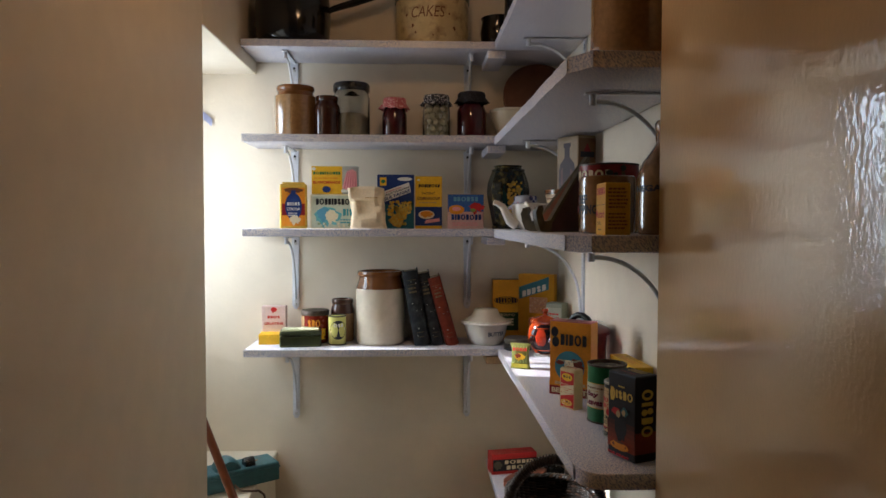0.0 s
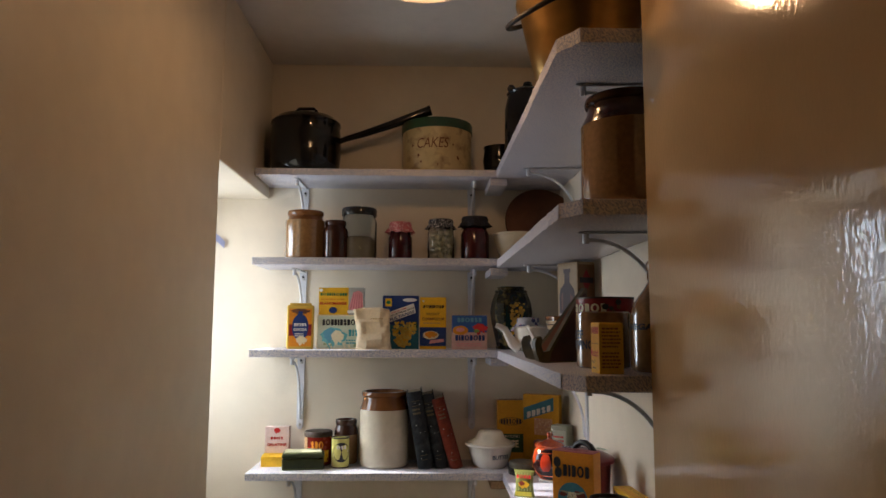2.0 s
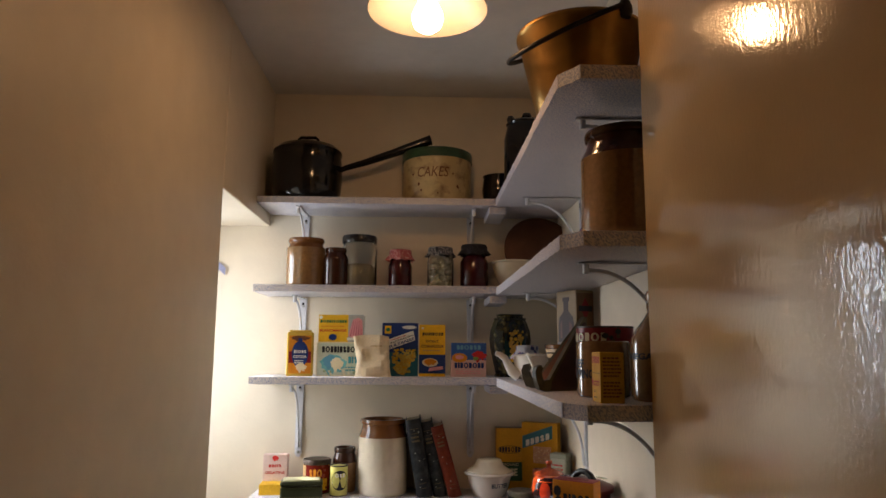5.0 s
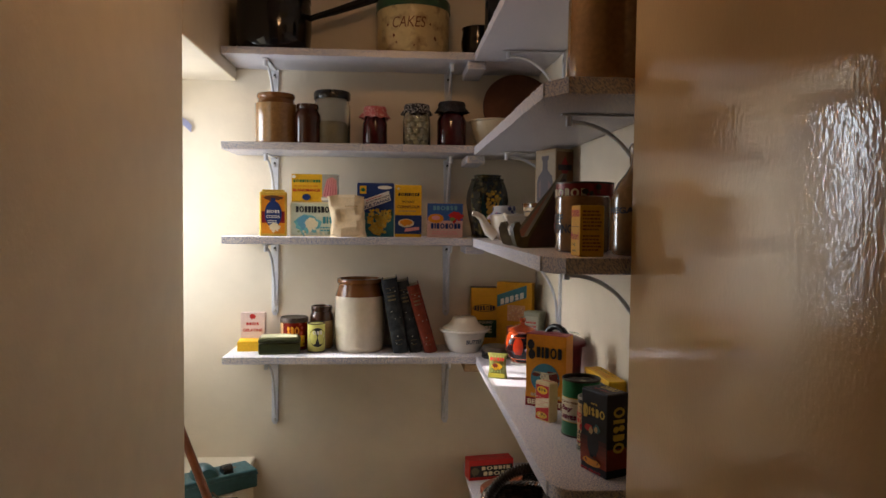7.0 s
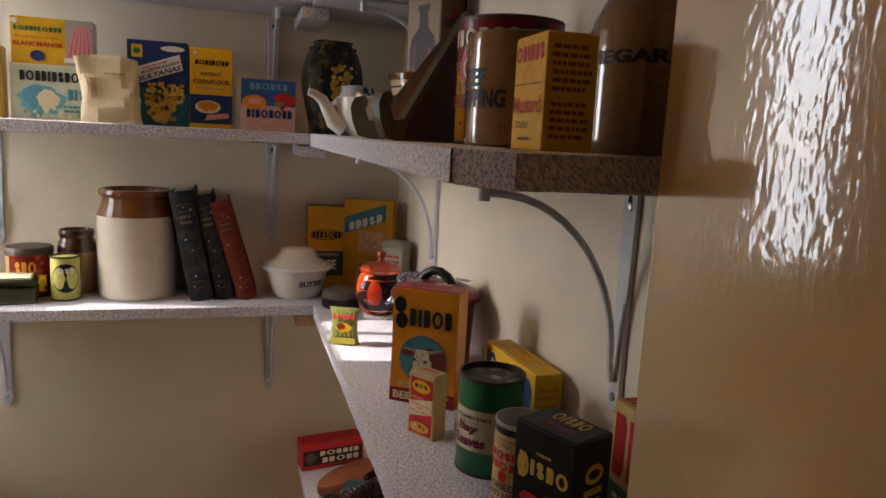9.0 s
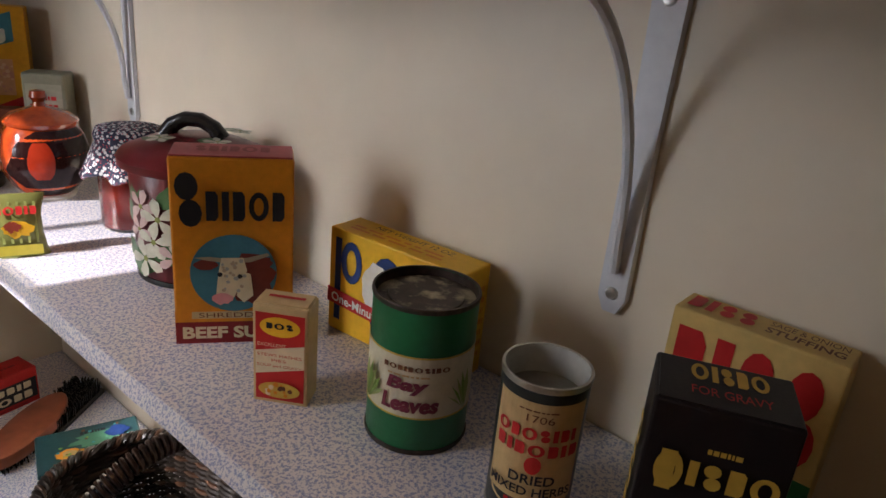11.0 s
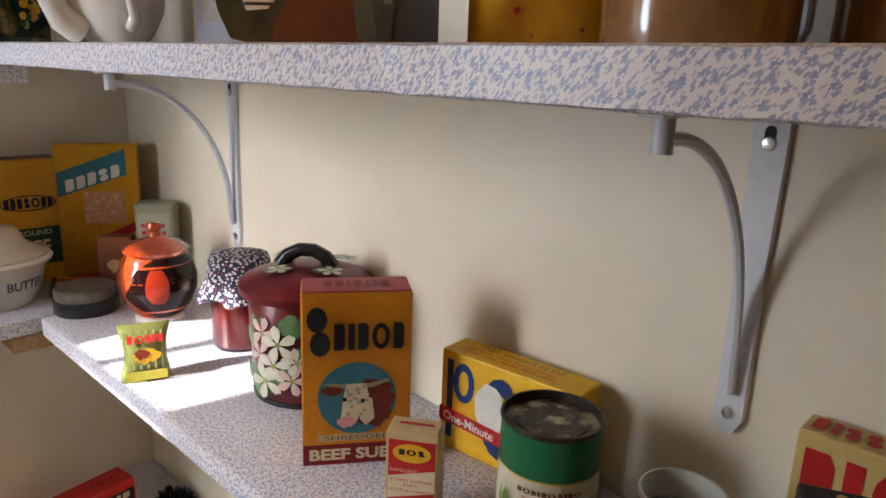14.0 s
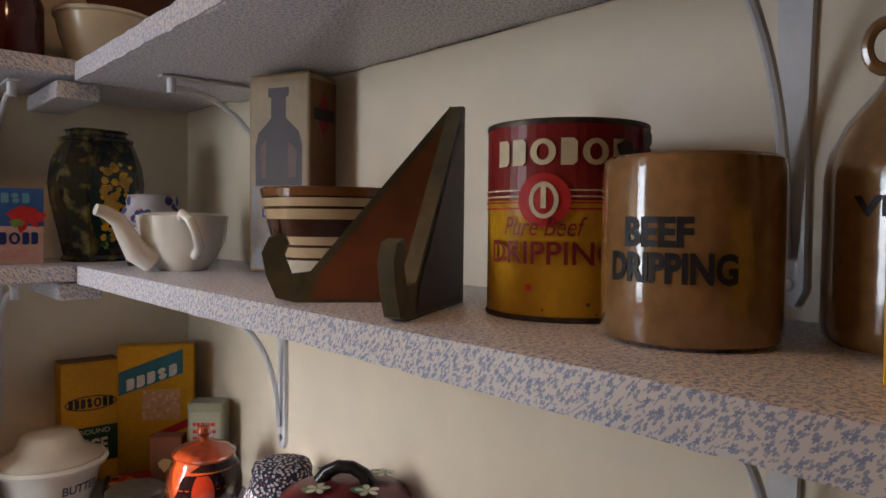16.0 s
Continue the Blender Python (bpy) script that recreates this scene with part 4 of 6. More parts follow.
def cloth_cap(parent, r, top, skirt, mat, flare=0.012, seed=0.0, name="cloth_cover"):
    """A cotton cover tied over a jar, its skirt falling in uneven folds."""
    bm = bmesh.new()
    rows, seg = [], 48
    for i, (rr, z) in enumerate(((0.0, top + 0.004), (r * 0.6, top + 0.004), (r * 0.95, top + 0.002), (r * 1.03, top - 0.006), (r * 1.0, top - 0.014), (r * 1.02 + 0.3 * flare, top - 0.014 - skirt * 0.35), (r + 0.7 * flare, top - 0.014 - skirt * 0.7), (r + flare, top - 0.014 - skirt))):
        if not rr:
            rows.append([bm.verts.new((0, 0, z))])
            continue
        ring = []
        for k in range(seg):
            a = 6.2831853 * k / seg
            w = max(0, i - 4) / 3
            fold = 1 + w * (0.10 * math.sin(9 * a + seed) + 0.07 * math.sin(5 * a + 2 * seed))
            drop = w * 0.35 * skirt * noise.noise((2 * math.cos(a) + seed, 2 * math.sin(a), seed))
            ring.append(bm.verts.new((rr * fold * math.sin(a), -rr * fold * math.cos(a), z + drop)))
        rows.append(ring)
    for k in range(seg):
        bm.faces.new((rows[0][0], rows[1][k], rows[1][(k + 1) % seg]))
    for a, b in zip(rows[1:], rows[2:]):
        for k in range(seg):
            bm.faces.new((a[k], b[k], b[(k + 1) % seg], a[(k + 1) % seg]))
    return part(name, bm, mat, parent, sharp=70)


def glass_jar(label, at, r, h, filling=None, fill=0.8, cap=None, lid=None, seed=0.0, skirt=0.022, solid_glass=False):
    t = thing("glass_jar", label, "jar", at, 0, "glass jars")
    neck = h - 0.028
    if not solid_glass:
        part("glass_body", lathe([(0, 0.0), (r * 0.9, 0), (r, 0.008), (r, neck - 0.02), (r * 0.9, neck), (r * 0.84, neck + 0.004), (r * 0.84, h - 0.006), (r * 0.80, h - 0.006), (r * 0.80, neck), (r * 0.95, neck - 0.022), (r * 0.95, 0.009), (0, 0.006)], 36), GLASS, t)
    if filling:
        q = 0.935 if not solid_glass else 1.0
        part("filling", lathe([(0, 0.0075 if q < 1 else 0), (r * q * 0.93, 0.0075 if q < 1 else 0), (r * q, 0.014), (r * q, (neck - 0.025) * fill), (r * q * 0.8, neck * fill), (0, neck * fill)], 36), filling, t)
    if cap:
        cloth_cap(t, r * 0.93, h - 0.001, skirt, cap, 0.010, seed)
    if lid:
        part("lid", lathe([(r * 0.86, neck + 0.002), (r * 0.98, neck + 0.001), (r * 1.0, neck + 0.004), (r * 1.0, h - 0.006), (r * 0.95, h), (0, h)], 36), lid, t)
    return t


glass_jar("large clear glass jar with a black screw lid, part filled", (-0.170, 2.35, S2), 0.061, 0.186, SUGAR, 0.55, None, BAKELITE)
glass_jar("jam jar of dark red jam under a pink cloth cover", (-0.026, 2.335, S2), 0.041, 0.136, JAM, 0.97, PINKCLOTH, seed=1.0, solid_glass=True)
t = glass_jar("jar of pickled onions under a checked cloth cover", (0.114, 2.335, S2), 0.046, 0.146, None, 0.8, CHECK, seed=2.4, skirt=0.016)
rnd = random.Random(4)
for layer in range(5):
    for k in range(8):
        a = 6.2831853 * (k + 0.5 * (layer % 2)) / 8
        o = part("onion", lathe([(0, -0.0105), (0.007, -0.008), (0.0112, 0), (0.007, 0.008), (0.0015, 0.0115), (0, 0.0115)], 12), PICKLE, t)
        o.matrix_basis = pose(0.0305 * math.sin(a), -0.0305 * math.cos(a), 0.02 + 0.02 * layer, rnd.uniform(0, 180), rnd.uniform(0, 90), 0)
part("brine", lathe([(0, 0.009), (0.022, 0.009), (0.022, 0.10), (0, 0.10)], 20), PICKLE, t)
glass_jar("jar of very dark preserve under a black cloth cover", (0.232, 2.335, S2), 0.049, 0.156, JAM, 0.92, DARKCLOTH, seed=4.0, skirt=0.02, solid_glass=True)
ENAMEL = material("cream_enamel", (0.60, 0.55, 0.42), 0.2, grain=0.06, scale=30)
t = thing("mixing_bowl", "pale glass mixing bowl with a rolled rim", "bowl", (0.37, 2.335, S2))
part("bowl_body", lathe([(0, 0), (0.038, 0), (0.042, 0.006), (0.055, 0.03), (0.068, 0.065), (0.073, 0.092), (0.077, 0.095), (0.077, 0.10), (0.070, 0.099), (0.064, 0.065), (0.05, 0.03), (0.03, 0.01), (0, 0.008)], 44), ENAMEL, t)
COPPER = material("dull_copper", (0.16, 0.065, 0.03), 0.35, 0.75, grain=0.25, scale=12, blotch=0.5, blotch_colour=(0.07, 0.035, 0.02), blotch_scale=10)
t = thing("copper_lid", "dull copper round pan lid leaning against the wall", "lid", (0.475, 2.35, S2 + 0.002), 0)
t.scale = (1.1, 1.1, 1.12)
disc = part("lid_disc", lathe([(0, 0.012), (0.05, 0.010), (0.10, 0.004), (0.122, 0), (0.125, -0.004), (0.12, -0.005), (0.05, 0.006), (0, 0.008)], 56), COPPER, t)
disc.matrix_basis = pose(0, 0, 0.122, 72, 0, 8)
part("lid_handle", tube([(0.03 + 0.035 * math.cos(a), -0.03 - 0.014 * math.sin(a), 0.10 + 0.02 * math.cos(a)) for a in [radians(18 * k) for k in range(11)]], 0.0055, 8), BAKELITE, t)
t = thing("cloth_covered_jar", "small jar under a faded flowered cloth", "jar", (0.44, 1.44, S2), 0, "glass jars")
part("jar_body", lathe([(0, 0), (0.034, 0), (0.036, 0.006), (0.036, 0.07), (0.03, 0.08), (0, 0.08)], 30), DKBROWN, t)
cloth_cap(t, 0.034, 0.085, 0.025, FADED, 0.014, 3.0)

# ---- top shelf ----
BLACKENAMEL = material("black_enamel", (0.006, 0.006, 0.007), 0.14, grain=0.3, scale=30)
t = thing("saucepan", "black enamelled saucepan with a lid and long tubular handle", "saucepan", (-0.36, 2.335, S1))
part("pan_body", lathe([(0, 0), (0.098, 0), (0.110, 0.008), (0.118, 0.03), (0.1225, 0.075), (0.122, 0.125), (0.117, 0.165), (0.121, 0.172), (0.115, 0.174), (0.108, 0.172), (0, 0.16)], 52), BLACKENAMEL, t)
part("lid", lathe([(0.118, 0.174), (0.120, 0.180), (0.10, 0.198), (0.06, 0.211), (0, 0.216)], 52), BLACKENAMEL, t)
part("lid_handle", tube([(-0.036, 0, 0.208), (-0.034, 0, 0.228), (-0.026, 0, 0.236), (0.026, 0, 0.236), (0.034, 0, 0.228), (0.036, 0, 0.208)], 0.0055, 8), BLACKENAMEL, t)
part("handle", tube([(0.116, -0.01, 0.115), (0.14, -0.012, 0.125), (0.20, -0.013, 0.143), (0.30, -0.015, 0.178), (0.40, -0.017, 0.216), (0.43, -0.017, 0.228), (0.436, -0.017, 0.230)], [0.009, 0.010, 0.012, 0.0145, 0.017, 0.0175, 0.0195], 16), BLACKENAMEL, t)
CAKETIN = material("worn_cream_tin", (0.52, 0.40, 0.19), 0.3, grain=0.08, scale=50, blotch=0.75, blotch_colour=(0.16, 0.075, 0.03), blotch_scale=30, bump=0.08, bump_scale=80)
t = thing("cake_tin", "round worn cream cake tin with a green lid", "tin", (0.10, 2.35, S1), 0, "tins")
b = part("tin_body", lathe([(0, 0), (0.118, 0), (0.121, 0.004), (0.121, 0.160), (0.115, 0.163), (0, 0.163)], 56), CAKETIN, t)
part("lid", lathe([(0.121, 0.148), (0.1245, 0.148), (0.1245, 0.175), (0.122, 0.181), (0.08, 0.190), (0, 0.193)], 56), material("worn_green_lid", (0.025, 0.07, 0.03), 0.3, grain=0.2, scale=40, blotch=0.5, blotch_colour=(0.06, 0.05, 0.03), blotch_scale=25), t)
f = wrap(b, 0.121, 0.145)
f.text("CAKES", 0.20, 0.52, 0.66, 0.76, BROWN, 0.0, 0.2)
for k, (u, v, s) in enumerate(((0.22, 0.35, 0.02), (0.26, 0.2, 0.012), (0.8, 0.3, 0.02), (0.72, 0.6, 0.012), (0.12, 0.6, 0.015), (0.5, 0.12, 0.01))):
    f.disc(u, v, s, s * 1.3, BROWN, "rust_chip", 10, 0.8, k)
t = thing("iron_pot", "small black iron pot", "pot", (0.325, 2.36, S1))
part("pot_body", lathe([(0, 0), (0.045, 0), (0.058, 0.02), (0.062, 0.06), (0.056, 0.10), (0.06, 0.108), (0.05, 0.11), (0, 0.105)], 36), BLACKENAMEL, t)
t = thing("black_kettle", "tall black lidded enamel can with a knob", "kettle", (0.378, 2.05, S1))
part("can_body", lathe([(0, 0), (0.068, 0), (0.073, 0.01), (0.072, 0.15), (0.062, 0.195), (0.066, 0.20), (0.056, 0.208), (0, 0.215)], 40), BLACKENAMEL, t)
part("knob", lathe([(0, 0.21), (0.012, 0.21), (0.009, 0.22), (0.016, 0.227), (0.013, 0.237), (0, 0.24)], 20), BLACKENAMEL, t)
part("ear", lathe([(0, -0.012), (0.011, -0.006), (0.013, 0.004), (0.008, 0.012), (0, 0.014)], 14), BLACKENAMEL, t).matrix_basis = pose(-0.055, -0.03, 0.205)
BRASS = material("tarnished_brass", (0.34, 0.19, 0.05), 0.3, 0.9, grain=0.2, scale=15, bump=0.06, bump_scale=30, blotch=0.5, blotch_colour=(0.13, 0.06, 0.02), blotch_scale=9)
t = thing("brass_pail", "tarnished brass preserving pail with an iron bail handle", "pail", (0.400, 1.405, S1))
part("pail_body", lathe([(0, 0), (0.094, 0), (0.100, 0.006), (0.116, 0.08), (0.137, 0.178), (0.143, 0.184), (0.143, 0.190), (0.135, 0.189), (0.111, 0.08), (0.096, 0.012), (0, 0.01)], 56), BRASS, t)
IRON = material("black_iron", (0.02, 0.017, 0.015), 0.5, 0.7, grain=0.3, scale=60)
ear, out = Vector((-0.068, 0.128, 0)), Vector((-0.88, -0.47, 0))
bail = [ear * math.cos(radians(10 * k)) + out * (0.012 + 0.155 * math.sin(radians(10 * k))) + Vector((0, 0, 0.200 - 0.085 * math.sin(radians(10 * k)))) for k in range(19)]
part("bail_handle", tube(bail, 0.0055, 10), IRON, t)
for sign in (-1, 1):
    e = part("bail_ear", lathe([(0, -0.022), (0.012, -0.020), (0.018, -0.006), (0.017, 0.008), (0.011, 0.018), (0, 0.021)], 18, (1, 0.55)), IRON, t)
    e.matrix_basis = Matrix.Translation(ear * sign * 0.98 + Vector((0, 0, 0.196))) @ pose(0, 0, 0, 0, 0, 28)

# ---- side shelf at eye height ----
def octagon_vase():
    t = thing("octagonal_tin", "bulging black and gold octagonal tea tin", "tin", (0.357, 2.340, S3), 12, "tins")
    def ring8(r, z, cut=0.28):
        a = r * 0.82
        d = r * 0.62
        c = cut * r
        return [(-a + c, -d, z), (a - c, -d, z), (a, -d + c, z), (a, d - c, z), (a - c, d, z), (-a + c, d, z), (-a, d - c, z), (-a, -d + c, z)]
    def stack(rings):
        bm = bmesh.new()
        rows = [[bm.verts.new(p) for p in ring8(r, z)] for r, z in rings]
        for a, b in zip(rows, rows[1:]):
            for k in range(8):
                bm.faces.new((a[k], a[(k + 1) % 8], b[(k + 1) % 8], b[k]))
        bm.faces.new(rows[0][::-1])
        bm.faces.new(rows[-1])
        return bm
    tin = material("black_gold_lacquer", (0.010, 0.013, 0.008), 0.16, grain=0.4, scale=30, blotch=0.8, blotch_colour=(0.22, 0.17, 0.05), blotch_scale=45)
    prof = [(0.05, 0), (0.055, 0.006), (0.058, 0.015), (0.066, 0.05), (0.077, 0.095), (0.081, 0.125), (0.077, 0.155), (0.066, 0.183), (0.06, 0.194)]
    body = part("tin_body", stack(prof), tin, t, sharp=30)
    part("lid", stack([(0.062, 0.194), (0.063, 0.199), (0.05, 0.203), (0.05, 0.208), (0.055, 0.211), (0.05, 0.213)]), tin, t)
    part("foot", stack([(0.058, 0.0), (0.062, 0.004), (0.058, 0.010)]), tin, t)
    def depth(v):
        for (r0, z0), (r1, z1) in zip(prof, prof[1:]):
            if v <= z1:
                return 0.62 * (r0 + (r1 - r0) * (v - z0) / (z1 - z0))
        return 0.62 * prof[-1][0]
    f = Face(body, 0.085, 0.19, lambda u, v, o: (u - 0.0425, -depth(v) - o, v))
    f.disc(0.5, 0.55, 0.44, 0.95, ink(0.008, 0.03, 0.028, 0.25), "dark_panel", 24)
    f.dots(0.28, 0.2, 0.78, 0.82, 60, 0.085, [GOLD, YELLOW, ink(0.5, 0.30, 0.05)], 11, "gold_blossom")
    f.dots(0.6, 0.5, 0.85, 0.85, 8, 0.06, [GOLD, YELLOW], 12, "gold_blossom")
    f.dots(0.1, 0.1, 0.9, 0.5, 10, 0.06, [LEAF, DKGREEN], 13, "leaf")


octagon_vase()

# half-cut white teapot
t = thing("teapot", "small white china invalid teapot with a curved spout", "teapot", (0.390, 2.062, S3), 0)
part("pot_body", lathe([(0, 0), (0.032, 0), (0.034, 0.004), (0.045, 0.018), (0.056, 0.042), (0.060, 0.072), (0.0605, 0.0745), (0.058, 0.075), (0.053, 0.045), (0.04, 0.02), (0, 0.008)], 44), CHINA, t)
part("half_cover", lathe([(0.058, 0.073), (0.054, 0.077), (0.03, 0.08), (0.028, 0.08), (0.03, 0.078), (0.058, 0.071)], 44), CHINA, t)
part("spout", tube([(-0.045, -0.005, 0.018), (-0.065, -0.008, 0.028), (-0.078, -0.010, 0.05), (-0.088, -0.011, 0.068), (-0.104, -0.013, 0.078), (-0.115, -0.014, 0.081)], [0.02, 0.0165, 0.0125, 0.0105, 0.0085, 0.0075], 16), CHINA, t)
part("handle", tube([(-0.022, -0.050, 0.072), (-0.026, -0.066, 0.077), (-0.022, -0.078, 0.070), (-0.014, -0.080, 0.052), (-0.006, -0.070, 0.034), (-0.002, -0.048, 0.022)], [0.0065, 0.006, 0.0058, 0.006, 0.0065, 0.007], 12), CHINA, t)
t = thing("cloth_covered_jar", "small jar under a blue and pink flowered cloth", "jar", (0.392, 2.185, S3), 0, "glass jars")
part("jar_body", lathe([(0, 0), (0.035, 0), (0.038, 0.006), (0.038, 0.075), (0.034, 0.088), (0, 0.09)], 32), GLASS, t)
part("filling", lathe([(0, 0.006), (0.034, 0.006), (0.034, 0.07), (0, 0.07)], 32), SUGAR, t)
cloth_cap(t, 0.036, 0.103, 0.026, FADED, 0.016, 5.0)

t, f, r, l, top = carton("medicine_carton", "tall tan carton printed with a dark bottle", (0.498, 1.952, S3), -66, 0.098, 0.062, 0.262, ink(0.28, 0.19, 0.10), "grocery packets", bevel=0.003)
f.rect(0.05, 0.02, 0.95, 0.96, ink(0.30, 0.22, 0.13))
f.rect(0.07, 0.02, 0.93, 0.44, ink(0.24, 0.24, 0.27))
f.poly([(0.12, 0.44), (0.12, 0.64), (0.17, 0.71), (0.3, 0.75), (0.38, 0.78), (0.38, 0.88), (0.33, 0.89), (0.33, 0.93), (0.67, 0.93), (0.67, 0.89), (0.62, 0.88), (0.62, 0.78), (0.7, 0.75), (0.83, 0.71), (0.88, 0.64), (0.88, 0.44)], ink(0.045, 0.03, 0.035), "bottle_picture")
f.poly([(0.22, 0.48), (0.22, 0.64), (0.3, 0.68), (0.3, 0.48)], ink(0.14, 0.07, 0.06))
f.poly([(0.66, 0.48), (0.66, 0.66), (0.8, 0.62), (0.8, 0.48)], ink(0.11, 0.05, 0.045))
f.rect(0.14, 0.12, 0.86, 0.44, ink(0.25, 0.21, 0.18))
f.poly([(0.3, 0.33), (0.5, 0.42), (0.7, 0.33)], PINK)
f.rect(0.24, 0.28, 0.76, 0.335, NAVY)
f.mark(0.28, 0.29, 0.72, 0.325, "biibob", WHITE)
f.poly([(0.3, 0.27), (0.7, 0.27), (0.5, 0.18)], PINK)
r.rect(0.03, 0.02, 0.97, 0.97, ink(0.16, 0.075, 0.03))
r.poly([(0.22, 0.8), (0.5, 0.92), (0.78, 0.8), (0.5, 0.68)], DKRED)
r.rect(0.12, 0.77, 0.88, 0.83, BLACK)
r.bars(0.2, 0.1, 0.8, 0.6, 12, BROWN)

SLIP = material("cream_slip_glaze", (0.52, 0.38, 0.22), 0.12, grain=0.08, scale=40)
t = thing("striped_bowl", "brown and cream banded earthenware bowl", "bowl", (0.462, 1.80, S3), 0)
def bowl_r(z):
    return 0.045 + 0.036 * (z / 0.103) ** 0.6
for z0, z1, m in ((0, 0.026, STONE), (0.026, 0.029, DKBROWN), (0.029, 0.040, SLIP), (0.040, 0.043, DKBROWN), (0.043, 0.052, SLIP), (0.052, 0.071, DKBROWN), (0.071, 0.082, SLIP), (0.082, 0.085, DKBROWN), (0.085, 0.094, SLIP), (0.094, 0.096, DKBROWN), (0.096, 0.104, TOFFEE)):
    prof = [(bowl_r(z0), z0), (bowl_r((z0 + z1) / 2), (z0 + z1) / 2), (bowl_r(z1), z1)]
    part("band", lathe(([(0, 0)] if z0 == 0 else []) + prof, 44), m, t, sharp=80)
part("inside", lathe([(bowl_r(0.104), 0.104), (0.0795, 0.106), (0.075, 0.104), (0.062, 0.05), (0.03, 0.012), (0, 0.01)], 44), TOFFEE, t)

# wooden plate stand: two hinged boards with curled feet
WOODO = material("orange_stained_board", (0.16, 0.045, 0.010), 0.5, grain=0.25, scale=25, bump=0.1, bump_scale=80)
WOODG = material("worn_green_brown_paint", (0.075, 0.062, 0.028), 0.45, grain=0.35, scale=50, bump=0.15, bump_scale=90, blotch=0.5, blotch_colour=(0.14, 0.08, 0.03), blotch_scale=30)
t = thing("plate_stand", "folding wooden plate stand with curled feet", "stand", (0.432, 1.553, S3))
def stand_board(turn, length):
    side = [(0, 0), (length - 0.012, 0), (length + 0.004, 0.004), (length + 0.012, 0.022), (length + 0.016, 0.042), (length + 0.010, 0.055), (length - 0.002, 0.058), (length - 0.006, 0.050), (length - 0.002, 0.040), (length - 0.008, 0.024), (length - 0.024, 0.026), (0.008, 0.168), (0, 0.168)]
    bm = bmesh.new()
    a = [bm.verts.new((-x, -0.006, z)) for x, z in side]
    b = [bm.verts.new((-x, 0.006, z)) for x, z in side]
    bm.faces.new(a)
    bm.faces.new(b[::-1])
    for k in range(len(side)):
        bm.faces.new((a[k], a[(k + 1) % len(side)], b[(k + 1) % len(side)], b[k]))
    board = part("board", bm, WOODG, t)
    board.matrix_basis = pose(0, 0, 0, 0, 0, turn)
    inner = bmesh.new()
    q = [(0.004, 0.003), (length - 0.026, 0.003), (length - 0.03, 0.022), (0.012, 0.155), (0.004, 0.155)]
    for y in (-0.0068, 0.0068):
        inner.faces.new([inner.verts.new((-x, y, z)) for x, z in q])
    part("stained_panel", inner, WOODO if turn < 0 else material("maroon_stain", (0.045, 0.014, 0.014), 0.5, grain=0.3, scale=30), board)
stand_board(-36, 0.150)
stand_board(29, 0.138)

OCHRE = ink(0.60, 0.31, 0.012, 0.28)
t, b = can("dripping_tin", "red and yellow beef dripping tin with a worn dark rim", (0.449, 1.448, S3), 0.0605, 0.142, OCHRE, rim=DARKRIM, turn=-53)
f = wrap(b, 0.0605, 0.142)
f.rect(-0.9, 0.60, 1.9, 0.975, ink(0.24, 0.018, 0.018, 0.28), n=48)
for v in (0.555, 0.585, 0.615, 0.645):
    f.rect(-0.9, v, 1.9, v + 0.008, CREAM if v > 0.59 else RED, "stripe", 48)
f.mark(0.06, 0.77, 0.86, 0.90, "bbobob", CREAM)
f.disc(0.38, 0.60, 0.155, 0.155, RED, n=24)
f.ring(0.38, 0.60, 0.085, 0.105, 0.025, CREAM)
f.rect(0.365, 0.56, 0.395, 0.69, CREAM)
f.text("Pure Beef", 0.13, 0.425, 0.62, 0.52, DKRED, 0.0, 0.3)
f.text("DRIPPING", 0.02, 0.285, 0.80, 0.40, DKRED, 0.015)
f.disc(0.3, 0.17, 0.02, 0.02, RED)
f.dots(0.1, 0.02, 1.3, 0.1, 8, 0.012, [BROWN, TAN], 3, "scuff")
f.dots(0.75, 0.72, 1.1, 0.95, 6, 0.06, [ink(0.05, 0.04, 0.03), BROWN], 4, "scuff")

t = thing("dripping_jar", "straight buff stoneware jar lettered for beef dripping", "jar", (0.412, 1.325, S3), -62, "stoneware jars")
b = part("jar_body", lathe([(0, 0), (0.047, 0), (0.0515, 0.003), (0.0526, 0.008), (0.0526, 0.101), (0.0515, 0.107), (0.049, 0.109), (0.046, 0.106), (0.046, 0.02), (0, 0.015)], 52), BUFF, t)
f = wrap(b, 0.0527, 0.105)
f.text("BEEF", 0.14, 0.54, 0.52, 0.70, BLACK, 0.04)
f.text("DRIPPING", 0.04, 0.35, 0.74, 0.515, BLACK, 0.04)

t = thing("vinegar_jar", "buff stoneware vinegar bottle with a narrow neck", "jar", (0.494, 1.220, S3), -72, "stoneware jars")
t.scale = (0.86, 0.86, 1.0)
b = part("jar_body", lathe([(0, 0), (0.06, 0), (0.065, 0.005), (0.066, 0.012), (0.066, 0.098), (0.063, 0.112), (0.053, 0.130), (0.037, 0.148), (0.027, 0.162), (0.025, 0.178), (0.030, 0.185), (0.031, 0.195), (0.027, 0.201), (0.018, 0.201), (0.016, 0.18), (0, 0.18)], 48), BUFF, t)
part("neck_loop", tube([(-0.03 - 0.012 * math.sin(a), 0, 0.175 + 0.014 * math.cos(a)) for a in [radians(18 * k) for k in range(11)]], 0.004, 8), BUFF, t)
f = wrap(b, 0.066, 0.105)
f.text("VINEGAR", 0.10, 0.71, 0.98, 0.82, BLACK, 0.05)

